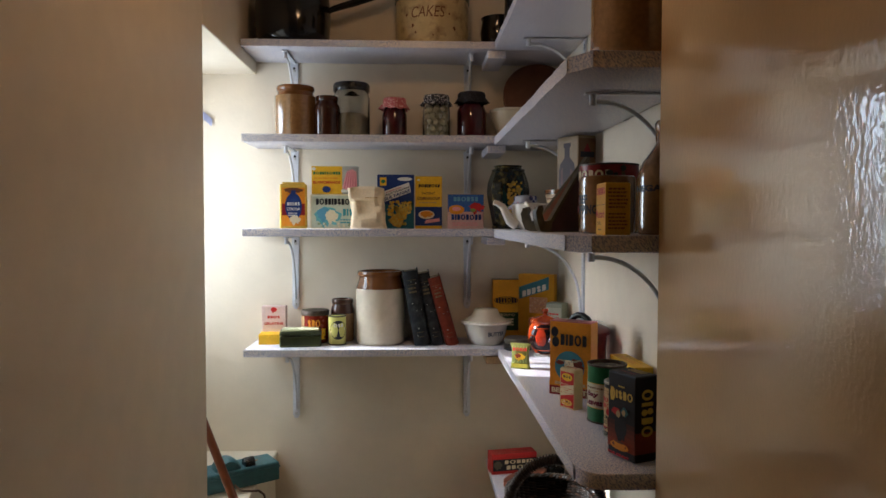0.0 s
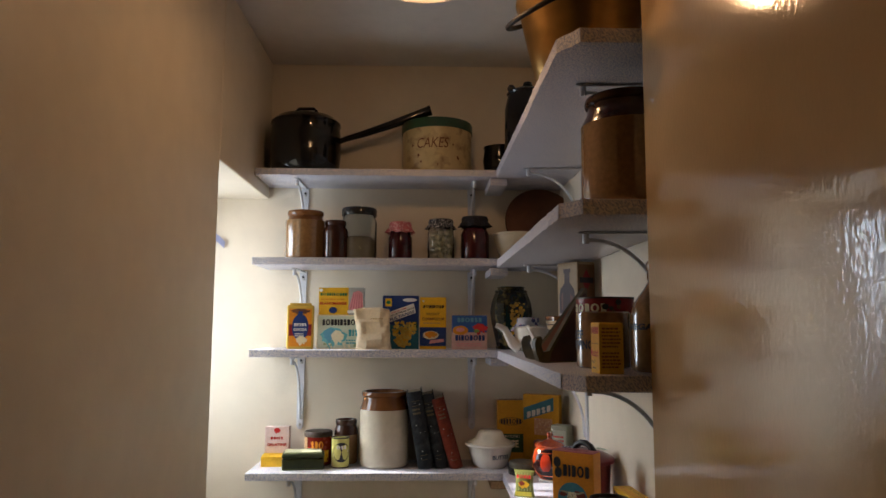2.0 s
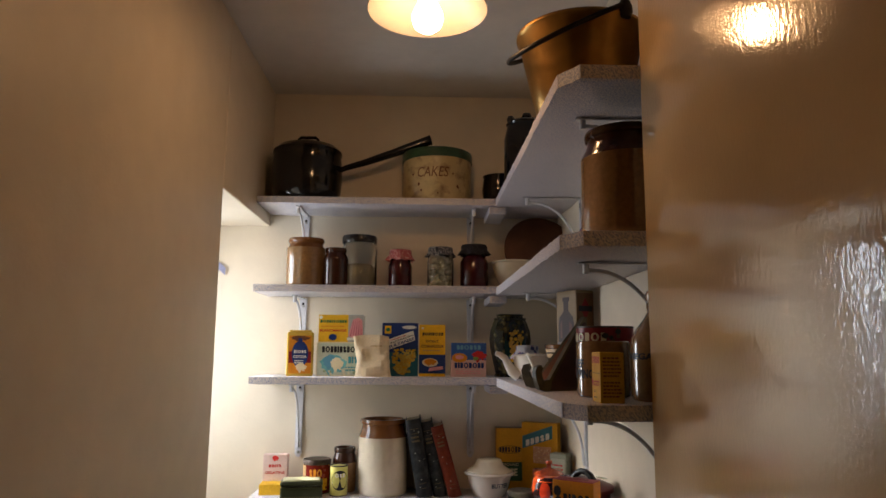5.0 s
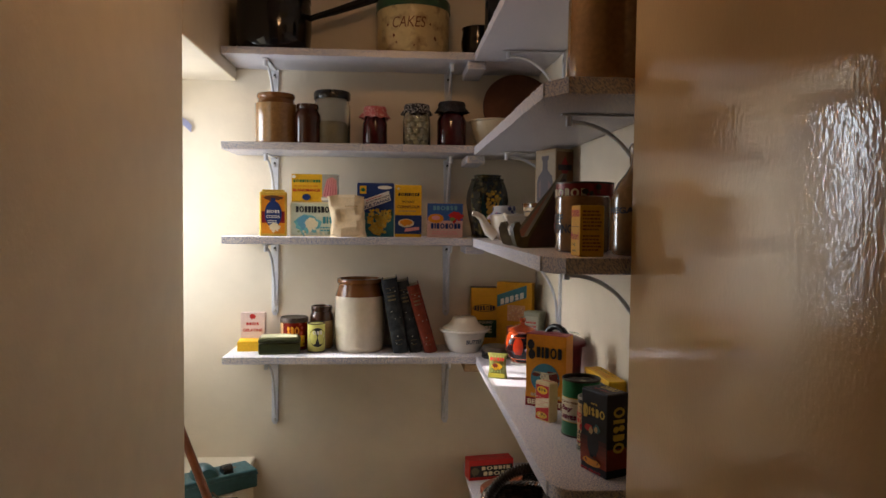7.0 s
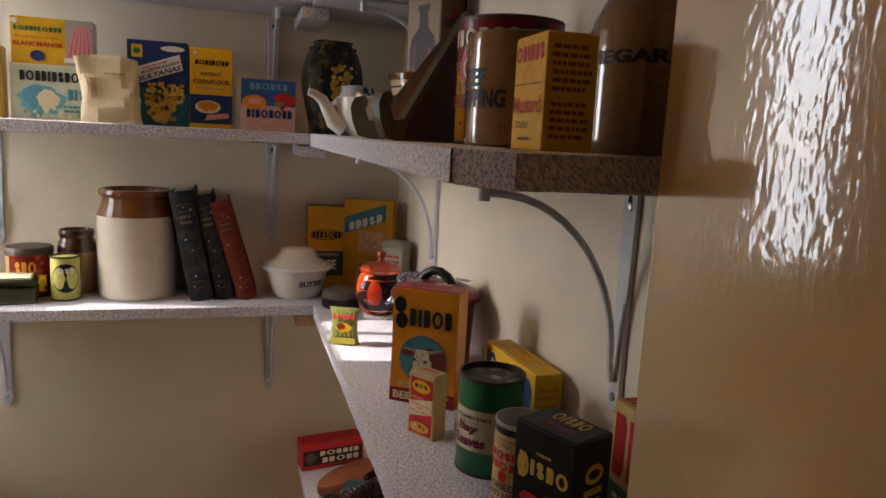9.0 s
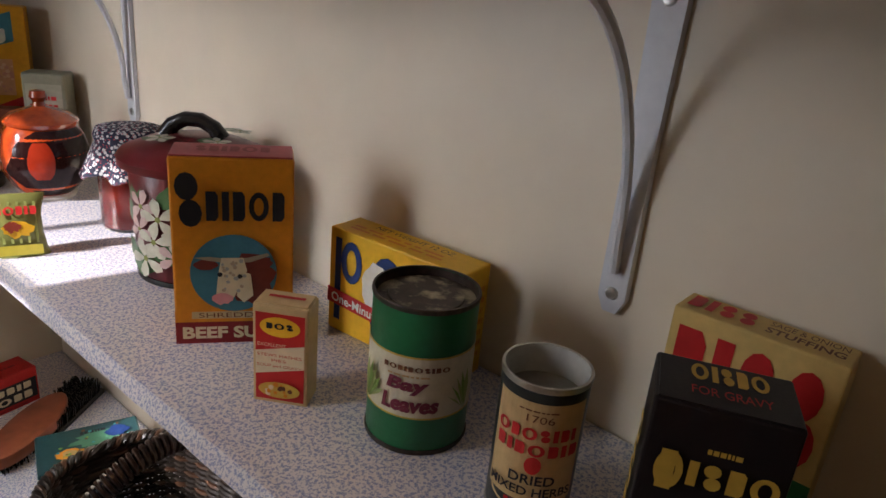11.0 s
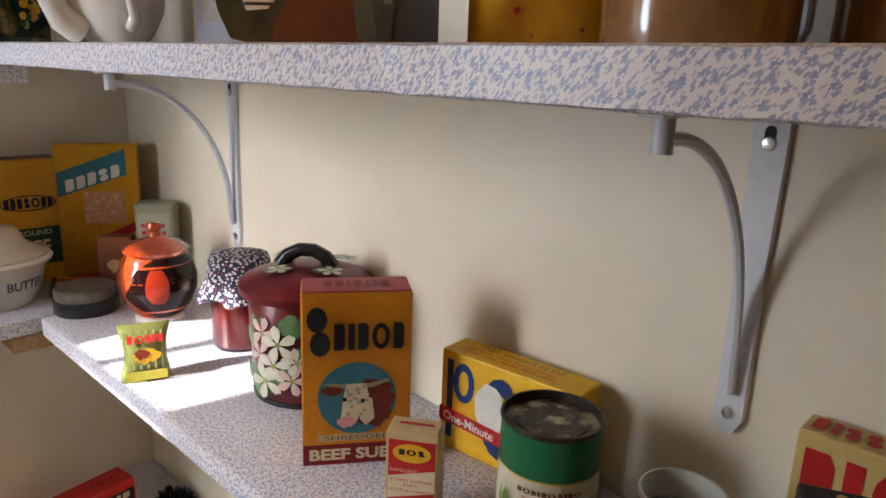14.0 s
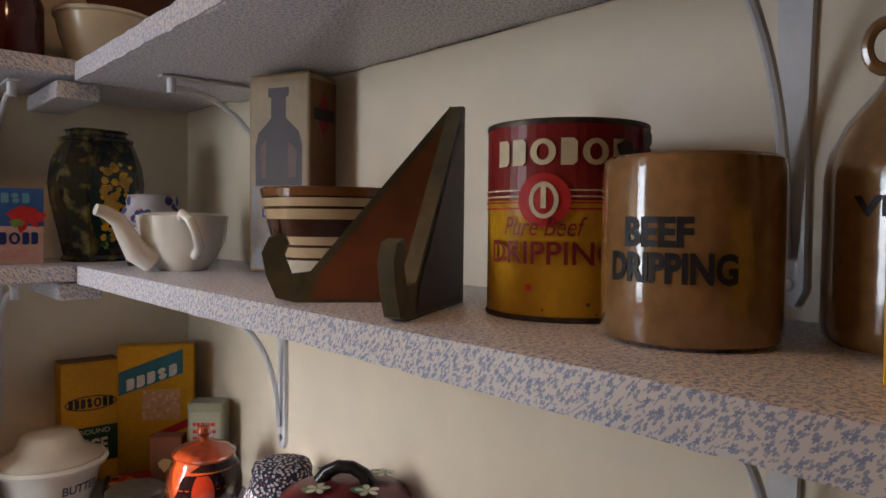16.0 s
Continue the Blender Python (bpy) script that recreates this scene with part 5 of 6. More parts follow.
t, f, r, l, top = carton("mustard_box", "small bright yellow box printed in red", (0.380, 1.176, S3), -91, 0.062, 0.042, 0.087, YELLOW, "grocery packets")
f.mark(0.06, 0.78, 0.94, 0.92, "obibbs", RED)
f.rect(0.04, 0.58, 0.96, 0.59, BROWN)
f.ring(0.5, 0.66, 0.12, 0.12, 0.02, ORANGE)
f.text("Mustard", 0.08, 0.33, 0.94, 0.48, RED, 0.02)
f.text("DOUBLE", 0.2, 0.20, 0.6, 0.26, BLACK, 0.0)
f.bars(0.3, 0.08, 0.7, 0.13, 1, BLACK)
r.bars(0.1, 0.5, 0.9, 0.92, 6, ink(0.30, 0.10, 0.02), 5)
r.bars(0.1, 0.1, 0.9, 0.44, 5, ink(0.30, 0.10, 0.02), 6)

# ---- side shelf at waist height ----
t = thing("tonic_packet", "small green and yellow paper sachet with pinched ends", "packet", (0.340, 1.930, S4), -21, "grocery packets")
t.scale = (1.14, 1.1, 1.08)
bm = bmesh.new()
rows = []
for i in range(9):
    v = i / 8
    pinch = abs(2 * v - 1)
    hw = 0.021 + 0.005 * pinch ** 2
    hd = 0.0005 + 0.0125 * (1 - pinch ** 2.2)
    if i == 0:
        hd = 0.010
    ring = []
    for k in range(16):
        a = 6.2831853 * k / 16
        c, s = math.cos(a), math.sin(a)
        ring.append(bm.verts.new((hw * math.copysign(abs(c) ** 0.7, c) + 0.0012 * noise.noise((k * 0.7, i * 0.9, 2)), hd * math.copysign(abs(s) ** 0.8, s), 0.066 * v)))
    rows.append(ring)
for a, b in zip(rows, rows[1:]):
    for k in range(16):
        bm.faces.new((a[k], a[(k + 1) % 16], b[(k + 1) % 16], b[k]))
bm.faces.new(rows[0][::-1])
bm.faces.new(rows[-1])
b = part("sachet_body", bm, ink(0.20, 0.21, 0.06, 0.25), t, sharp=30)
f = Face(b, 0.044, 0.066, lambda u, v, o: (u - 0.022, -0.0008 - o - (0.0128 * (1 - abs(2 * v / 0.066 - 1) ** 2.2) if v > 0.008 else 0.0095), v))
for k in range(6):
    f.rect(0.04 + 0.16 * k, 0.25, 0.09 + 0.16 * k, 0.9, ink(0.35, 0.40, 0.12), "stripe", 1)
f.mark(0.12, 0.72, 0.9, 0.84, "bobib", RED)
f.disc(0.52, 0.5, 0.3, 0.2, YELLOW, lumps=0.4)
f.disc(0.42, 0.54, 0.16, 0.13, ink(0.25, 0.04, 0.02), lumps=0.5)
f.rect(0.05, 0.06, 0.95, 0.22, ink(0.50, 0.44, 0.05), "band", 4)

AMBER = material("flame_lustre_glaze", (0.46, 0.062, 0.010), 0.04, grain=0.4, scale=16, blotch=1.0, blotch_colour=(0.05, 0.006, 0.005), blotch_scale=17, coat=1.0)
t = thing("lustre_pot", "orange and black lustre lidded honey pot", "pot", (0.447, 2.128, S4), 20)
POT = [(0.031, 0.006), (0.045, 0.02), (0.055, 0.045), (0.056, 0.065), (0.050, 0.088), (0.042, 0.100)]
def pot_r(z):
    for (r0, z0), (r1, z1) in zip(POT, POT[1:]):
        if z <= z1:
            return r0 + (r1 - r0) * (z - z0) / (z1 - z0)
    return POT[-1][0]
pot = part("pot_body", lathe([(0, 0), (0.03, 0), (0.031, 0.006), (0.045, 0.02), (0.055, 0.045), (0.056, 0.065), (0.050, 0.088), (0.042, 0.100), (0.043, 0.104), (0, 0.104)], 44), AMBER, t)
part("lid", lathe([(0.046, 0.102), (0.047, 0.106), (0.036, 0.115), (0.015, 0.122), (0.008, 0.124), (0.007, 0.13), (0.011, 0.136), (0.009, 0.144), (0, 0.146)], 40), AMBER, t)
def glaze_run(name, a0, a1, z0, z1, lift, mat, seed):
    """A run of another glaze on the pot's side, with an uneven edge."""
    bm = bmesh.new()
    rows = []
    for i in range(13):
        z = z0 + (z1 - z0) * i / 12
        wide = math.sin(math.pi * (0.08 + 0.84 * i / 12)) ** 0.5
        mid, half = (a0 + a1) / 2, (a1 - a0) / 2 * wide
        l = mid - half * (1 + 0.22 * noise.noise((z * 38, seed, 0)))
        r = mid + half * (1 + 0.22 * noise.noise((z * 38, seed, 9)))
        rows.append([bm.verts.new(((pot_r(z) + lift) * math.sin(l + (r - l) * k / 16), -(pot_r(z) + lift) * math.cos(l + (r - l) * k / 16), z)) for k in range(17)])
    for a, b in zip(rows, rows[1:]):
        for k in range(16):
            bm.faces.new((a[k], a[k + 1], b[k + 1], b[k]))
    part(name, bm, mat, pot)


glaze_run("dark_glaze", radians(-92), radians(70), 0.008, 0.0985, 0.0006, ink(0.014, 0.004, 0.004, 0.05), 2.0)
glaze_run("red_glaze", radians(-62), radians(-28), 0.035, 0.085, 0.0011, ink(0.30, 0.025, 0.008, 0.05), 5.0)
part("foot", lathe([(0, 0.0), (0.035, 0.0), (0.036, 0.004), (0.031, 0.007), (0, 0.007)], 36), CHINA, t)
t = thing("round_tin", "round shallow black tin with a worn grey lid", "tin", (0.376, 2.222, S4), 0, "tins")
part("tin_body", lathe([(0, 0), (0.044, 0), (0.046, 0.003), (0.046, 0.022), (0, 0.022)], 40), BAKELITE, t)
part("lid", lathe([(0.043, 0.022), (0.044, 0.024), (0.044, 0.036), (0.041, 0.039), (0, 0.0385)], 40), material("worn_grey_tin", (0.16, 0.14, 0.11), 0.4, 0.5, grain=0.3, scale=60, blotch=0.6, blotch_colour=(0.05, 0.04, 0.03), blotch_scale=30), t)

t = thing("glass_jar", "jar of red preserve under a navy flowered cloth", "jar", (0.484, 1.955, S4), 0, "glass jars")
part("filling", lathe([(0, 0.004), (0.036, 0.004), (0.037, 0.01), (0.037, 0.078), (0, 0.078)], 36), material("red_preserve", (0.20, 0.012, 0.010), 0.15, grain=0.2, scale=20), t)
part("glass_body", lathe([(0, 0), (0.037, 0), (0.0395, 0.005), (0.0395, 0.095), (0.035, 0.108), (0.035, 0.118), (0.0335, 0.118), (0.0335, 0.107), (0.038, 0.094), (0.038, 0.004), (0, 0.003)], 36), GLASS, t)
cloth_cap(t, 0.040, 0.124, 0.042, DOTCLOTH, 0.017, 1.7)

# flowered pail with a lid
PAILRED = material("dark_red_lacquer", (0.14, 0.010, 0.013), 0.3, grain=0.25, scale=30, bump=0.06, bump_scale=90, blotch=0.4, blotch_colour=(0.055, 0.006, 0.008), blotch_scale=14)
t = thing("flowered_tin", "dark red lidded tin painted with pale flowers", "tin", (0.474, 1.786, S4), -52, "tins")
b = part("tin_body", lathe([(0, 0.001), (0.06, 0.001), (0.063, 0.006), (0.068, 0.125), (0.066, 0.128), (0, 0.128)], 48), PAILRED, t)
part("base_rim", lathe([(0.055, 0), (0.0645, 0), (0.0652, 0.003), (0.0645, 0.006), (0.055, 0.006), (0.055, 0)], 48), BAKELITE, t)
lid = part("lid", lathe([(0.068, 0.124), (0.0775, 0.124), (0.078, 0.132), (0.074, 0.137), (0.05, 0.147), (0.02, 0.153), (0, 0.154)], 48), PAILRED, t)
part("lid_grip", tube([(-0.030, 0, 0.150), (-0.022, 0, 0.162), (-0.008, 0, 0.169), (0.008, 0, 0.169), (0.022, 0, 0.162), (0.030, 0, 0.150)], [0.010, 0.0085, 0.008, 0.008, 0.0085, 0.010], 12), BAKELITE, t)
PETAL, LEAFG = ink(0.58, 0.57, 0.46, 0.35), ink(0.10, 0.20, 0.08, 0.35)
BLUSH = ink(0.58, 0.42, 0.40, 0.35)
def flower(f, u, v, s, petal, seed):
    """Five pointed petals round a yellow eye."""
    w = f.w
    polys = []
    for k in range(5):
        a = 1.2566 * k + seed
        tip = (u * w + 1.0 * s * w * math.cos(a), v * f.h + 1.0 * s * w * math.sin(a))
        p = [(u * w, v * f.h)]
        for da, q in ((-0.45, 0.5), (-0.32, 0.82), (0, 1.0), (0.32, 0.82), (0.45, 0.5)):
            p.append((u * w + q * s * w * math.cos(a + da), v * f.h + q * s * w * math.sin(a + da)))
        polys.append(p)
    f.put("flower_head", polys, petal)
    f.disc(u, v, 0.14 * s, 0.14 * s, ink(0.30, 0.34, 0.10), "flower_eye", 8)
f = wrap(b, 0.0668, 0.125)
for k, (u, v, s) in enumerate(((0.10, 0.85, 0.13), (0.02, 0.62, 0.10), (0.52, 0.80, 0.12), (0.20, 0.20, 0.15), (0.45, 0.30, 0.12), (0.64, 0.55, 0.12), (0.05, 0.3, 0.1))):
    f.disc(u, v, s, s * 0.8, LEAFG, "leaf", 14, 0.5, k)
for k, (u, v, s, m) in enumerate(((0.24, 0.70, 0.15, BLUSH), (0.40, 0.62, 0.17, PETAL), (0.22, 0.50, 0.13, BLUSH), (0.36, 0.42, 0.16, PETAL), (0.28, 0.26, 0.17, PETAL), (0.52, 0.30, 0.14, BLUSH), (0.56, 0.48, 0.13, PETAL))):
    flower(f, u, v, s, m, 0.5 * k)
top = Face(lid, 0.12, 0.12, lambda u, v, o: (u - 0.06, v - 0.06, 0.1545 + o - 0.0024 * ((((u - 0.06) ** 2 + (v - 0.06) ** 2) / 0.0025) ** 0.9) - 0.0))
for u, v in ((0.28, 0.24), (0.76, 0.28), (0.24, 0.78), (0.80, 0.74)):
    top.disc(u, v, 0.12, 0.09, LEAFG, "leaf", 14, 0.5, u)
    flower(top, u + 0.03, v, 0.13, PETAL, u)

# suet box
cx, cy = corner_at(0.366, 1.644, -36, 0.103, 0.045)
t, f, r, l, top = carton("suet_box", "tall orange and red suet box with a round blue picture", (cx, cy, S4), -36, 0.103, 0.045, 0.175, ORANGE, "grocery packets", bevel=0.002, flap=False)
f.rect(0, 0, 1, 0.125, DKRED)
f.rect(0, 0.125, 1, 0.19, ORANGE)
f.rect(0.14, 0.145, 0.88, 0.185, ink(0.55, 0.42, 0.24), "banner")
f.text("SHREDDED", 0.20, 0.151, 0.82, 0.178, BROWN, 0.0)
f.text("BEEF SUET", 0.06, 0.03, 0.92, 0.10, CREAM, 0.04)
f.disc(0.5, 0.40, 0.36, 0.36, ink(0.055, 0.20, 0.27), "blue_roundel", 40)
COW = ink(0.17, 0.028, 0.018)
f.disc(0.64, 0.37, 0.20, 0.24, COW, "cow_picture", 26, 0.35, 2.0)
f.disc(0.27, 0.45, 0.10, 0.05, COW, "ear_picture", 16, 0.3, 3.0)
f.disc(0.72, 0.46, 0.10, 0.06, COW, "ear_picture", 16, 0.3, 4.0)
f.poly([(0.17, 0.49), (0.30, 0.495), (0.44, 0.485), (0.62, 0.49), (0.78, 0.515), (0.80, 0.50), (0.64, 0.465), (0.44, 0.46), (0.28, 0.475)], ink(0.36, 0.30, 0.20), "horn_picture")
f.poly([(0.40, 0.49), (0.58, 0.49), (0.61, 0.42), (0.55, 0.34), (0.50, 0.27), (0.40, 0.255), (0.35, 0.29), (0.37, 0.40)], CREAM, "face_picture")
f.poly([(0.56, 0.42), (0.64, 0.40), (0.66, 0.28), (0.58, 0.24), (0.52, 0.28)], CREAM, "face_picture")
f.disc(0.40, 0.265, 0.09, 0.055, PINK, "nose_picture", 18, 0.3)
f.disc(0.385, 0.40, 0.022, 0.022, BLACK, "eye_picture", 10)
f.disc(0.55, 0.39, 0.022, 0.022, BLACK, "eye_picture", 10)
f.dots(0.40, 0.29, 0.60, 0.48, 22, 0.020, [GREY, ink(0.5, 0.38, 0.26)], 14)
f.mark(0.05, 0.66, 0.26, 0.93, "s", BLACK)
f.mark(0.29, 0.69, 0.92, 0.84, "bibob", BLACK)
part("top_flap", boxed((-0.0505, -0.0215, 0.175), (0.0505, 0.0215, 0.1765), 0.0006, 1), ink(0.42, 0.07, 0.08), t)
top.off += 0.0012
top.mark(0.2, 0.3, 0.8, 0.7, "sbibob", DKRED)
l.rect(0.2, 0.15, 0.8, 0.9, YELLOW)

cx, cy = corner_at(0.366, 1.526, -57, 0.045, 0.026)
t, f, r, l, top = carton("gravy_browning_box", "small cream and red box with an oval badge", (cx, cy, S4), -57, 0.045, 0.026, 0.087, ink(0.60, 0.44, 0.22), "grocery packets", flap=False)
f.rect(0.06, 0.04, 0.94, 0.93, RED)
f.poly([(0.06, 0.30), (0.94, 0.40), (0.94, 0.64), (0.06, 0.54)], CREAM, "band")
f.disc(0.5, 0.80, 0.36, 0.19, YELLOW)
f.mark(0.26, 0.78, 0.74, 0.84, "bos", BLACK)
f.text("EXCELLENT", 0.1, 0.60, 0.62, 0.635, CREAM, 0.0, 0.1)
f.text("STEWS HASHES", 0.10, 0.50, 0.9, 0.53, RED, 0.0)
f.text("PIES", 0.36, 0.45, 0.62, 0.48, RED, 0.0)
f.text("SOUP and GRAVY", 0.10, 0.395, 0.9, 0.425, RED, 0.0)
f.disc(0.5, 0.16, 0.38, 0.16, GOLD)
f.dots(0.28, 0.10, 0.72, 0.22, 14, 0.05, [CREAM, ORANGE, BROWN], 5)
part("top_flap", boxed((-0.021, -0.0115, 0.087), (0.021, 0.0115, 0.0885), 0.0005, 1), ink(0.60, 0.44, 0.22), t)
top.off += 0.0014
top.rect(0.2, 0.42, 0.85, 0.58, RED)

t, b = can("bay_leaves_tin", "green bay leaves tin with a cream label and rusty rim", (0.441, 1.416, S4), 0.0395, 0.120, ink(0.02, 0.15, 0.055, 0.3), rim=DARKRIM, open_top=True, turn=-57)
RUST = material("rusty_worn_lid", (0.045, 0.03, 0.02), 0.5, 0.2, grain=0.5, scale=90, blotch=1.0, blotch_colour=(0.50, 0.43, 0.27), blotch_scale=75)
part("lid", lathe([(0, 0.1135), (0.028, 0.1138), (0.0285, 0.1128), (0.0372, 0.1126), (0.0372, 0.1118), (0, 0.1118)], 40), RUST, t)
f = wrap(b, 0.0395, 0.118)
f.rect(-0.9, 0.27, 1.9, 0.70, ink(0.64, 0.58, 0.42), "label", 40)
for v in (0.265, 0.69):
    f.rect(-0.9, v, 1.9, v + 0.012, GOLD, "label_line", 40)
f.mark(0.22, 0.60, 0.84, 0.635, "bobibosibo", BROWN)
f.bars(0.26, 0.555, 0.7, 0.58, 1, TAN)
f.text("Bay", 0.26, 0.44, 0.66, 0.555, ink(0.16, 0.02, 0.04), 0.05, 0.15)
f.text("Leaves", 0.22, 0.315, 0.76, 0.43, ink(0.16, 0.02, 0.04), 0.05, 0.15)
for k in range(5):
    for u0, s in ((0.04, 1), (1.02, -1)):
        a = 0.4 + 0.28 * k
        f.poly([(u0, 0.31), (u0 + s * 0.10 * math.cos(a) - 0.03, 0.31 + 0.20 * math.sin(a)), (u0 + s * 0.2 * math.cos(a), 0.31 + 0.30 * math.sin(a)), (u0 + s * 0.12 * math.cos(a) + 0.03, 0.31 + 0.18 * math.sin(a))], LEAF if k % 2 else ink(0.30, 0.36, 0.12), "leaf_picture")
part("lining", lathe([(0.0383, 0.1185), (0.038, 0.1035), (0.0376, 0.103), (0.0376, 0.1185)], 40), DARKRIM, t)
part("tin_top", lathe([(0, 0.104), (0.03, 0.104), (0.032, 0.1035), (0.037, 0.1035), (0.037, 0.100), (0, 0.100)], 40), material("rusted_tin_lid", (0.10, 0.065, 0.035), 0.5, 0.5, grain=0.4, scale=70, blotch=0.9, blotch_colour=(0.42, 0.36, 0.20), blotch_scale=45), t)

cx, cy = corner_at(0.494, 1.585, -86, 0.155, 0.040)
t, f, r, l, top = carton("potato_box", "wide yellow potato powder box with tall dark letters", (cx, cy, S4), -86, 0.155, 0.040, 0.106, YELLOW, "grocery packets", flap=False)
f.rect(0.05, 0.12, 0.10, 0.92, NAVY, "emblem", 2)
f.mark(0.10, 0.52, 0.27, 0.92, "o", NAVY)
f.mark(0.32, 0.1, 0.62, 0.9, "o", NAVY)
f.mark(0.68, 0.1, 0.96, 0.9, "b", NAVY)
f.disc(0.40, 0.55, 0.12, 0.18, WHITE, "picture", 20, 0.4)
f.poly([(0.0, 0.28), (0.7, 0.22), (0.7, 0.36), (0.0, 0.43)], RED, "band")
g = Face(f.parent, 0.155, 0.106, lambda u, v, o: (u - 0.0775, -0.0205 - o - 0.0015, v - 0.06 * u))
g.text("One-Minute", 0.04, 0.31, 0.44, 0.40, WHITE, 0.02)
top.text("NET WEIGHT 12 OZ", 0.22, 0.60, 0.80, 0.78, BROWN, 0.0)
top.bars(0.1, 0.15, 0.85, 0.5, 2, ORANGE)
r.bars(0.12, 0.15, 0.9, 0.85, 7, ORANGE)

t, b = can("herb_tin", "dark tin of dried mixed herbs with a tan label", (0.434, 1.304, S4), 0.0315, 0.103, ink(0.025, 0.03, 0.028, 0.3), rim=material("pale_tin_rim", (0.5, 0.48, 0.42), 0.35, 0.8, grain=0.2, scale=90), open_top=True, turn=-68)
t.scale = (0.91, 0.91, 1.05)
part("lining", lathe([(0.0303, 0.1025), (0.0302, 0.083), (0.0298, 0.0825), (0.0298, 0.1025)], 40), ink(0.55, 0.55, 0.50), t)
part("tin_top", lathe([(0, 0.083), (0.0300, 0.083), (0.0300, 0.0815), (0, 0.0815)], 40), material("dull_tin_lid", (0.28, 0.27, 0.23), 0.5, 0.4, grain=0.2, scale=60, blotch=0.4, blotch_scale=30), t)
f = wrap(b, 0.0315, 0.099)
TANLAB = ink(0.58, 0.40, 0.18)
f.rect(0.0, 0.22, 1.12, 0.93, TANLAB, "label", 16)
f.disc(0.56, 0.22, 0.5, 0.14, TANLAB, "label", 24)
f.bars(0.32, 0.865, 0.8, 0.885, 1, BROWN)
f.text("1706", 0.42, 0.80, 0.72, 0.85, BROWN, 0.0)
f.mark(0.08, 0.675, 1.0, 0.76, "obosibi", RED)
f.mark(0.1, 0.565, 1.05, 0.65, "bibobib", RED)
f.disc(0.56, 0.50, 0.09, 0.10, RED)
f.text("DRIED", 0.32, 0.36, 0.82, 0.43, BLACK, 0.02)
f.text("MIXED HERBS", 0.08, 0.275, 1.04, 0.34, BLACK, 0.02)
f.bars(0.3, 0.19, 0.8, 0.24, 1, RED)
f.bars(0.1, 0.05, 1.0, 0.13, 2, ink(0.25, 0.26, 0.18))

cx, cy = corner_at(0.388, 1.219, -67, 0.071, 0.05)
BISBLK = ink(0.014, 0.011, 0.012)
t, f, r, l, top = carton("gravy_box", "tall black and dark red gravy powder box", (cx, cy, S4), -67, 0.071, 0.05, 0.148, BISBLK, "grocery packets", bevel=0.002)
for k in range(6):
    f.rect(0.0, 0.10 + 0.055 * k, 1.0, 0.155 + 0.055 * k, ink(0.27 - 0.042 * k, 0.036 - 0.005 * k, 0.010 - 0.001 * k), "glow_band", 4)
f.disc(0.5, 0.36, 0.22, 0.34, BISBLK, "picture", 20, 0.3)
f.mark(0.10, 0.66, 0.30, 0.82, "o", GOLD)
f.mark(0.13, 0.66, 0.24, 0.82, "i", GOLD)
f.mark(0.33, 0.70, 0.94, 0.80, "isbo", GOLD)
f.bars(0.42, 0.83, 0.68, 0.87, 1, GOLD)
f.disc(0.34, 0.545, 0.15, 0.09, RED, "picture", 16, 0.6, 1)
f.disc(0.44, 0.52, 0.08, 0.09, TAN, "picture", 14, 0.5, 2)
f.disc(0.66, 0.56, 0.13, 0.11, ink(0.04, 0.11, 0.11), "picture", 16, 0.6, 3)
f.disc(0.64, 0.55, 0.06, 0.08, TAN, "picture", 14, 0.5, 4)
f.disc(0.5, 0.145, 0.34, 0.10, ORANGE, "saucer_picture", 28)
f.disc(0.5, 0.155, 0.26, 0.065, BROWN, "saucer_picture", 28)
f.poly([(0.28, 0.20), (0.74, 0.18), (0.68, 0.11), (0.36, 0.11)], ORANGE, "cup_picture")
f.disc(0.5, 0.195, 0.2, 0.03, BROWN, "cup_picture", 20)
f.text("FOR GRAVY", 0.10, 0.025, 0.88, 0.06, RED, 0.04)
for fc, k in ((r, 1), (l, 2)):
    fc.rect(0.0, 0.10, 1.0, 0.35, ink(0.20, 0.026, 0.009), "glow_band", 4)
g = Face(l.parent, 0.120, 0.05, lambda u, v, o: (-0.0355 - o - 0.001, v - 0.025, 0.140 - u))
g.mark(0.15, 0.3, 0.85, 0.75, "oisbo", GOLD)
g = Face(r.parent, 0.120, 0.05, lambda u, v, o: (0.0355 + o + 0.001, v - 0.025, 0.140 - u))
g.mark(0.12, 0.25, 0.80, 0.75, "oisbo", GOLD)
top.mark(0.25, 0.5, 0.8, 0.85, "oisbo", GOLD)
top.text("FOR GRAVY", 0.25, 0.2, 0.8, 0.36, RED, 0.0)

STUFF = ink(0.66, 0.47, 0.16)
t, f, r, l, top = carton("stuffing_box", "cream sage and onion stuffing box with fat red letters", (0.532, 1.208, S4), -90, 0.108, 0.033, 0.142, STUFF, "grocery packets", flap=False)
f.rect(0, 0, 1, 0.40, GREEN)
f.mark(0.06, 0.46, 0.95, 0.92, "biss", RED)
f.bars(0.1, 0.1, 0.9, 0.35, 3, CREAM)
l.rect(0, 0, 1, 0.4, GREEN)
top.mark(0.05, 0.2, 0.45, 0.8, "biss", RED)
top.text("SAGE & ONION", 0.52, 0.55, 0.95, 0.78, BROWN, 0.0)
top.text("STUFFING", 0.52, 0.18, 0.95, 0.45, BROWN, 0.02)

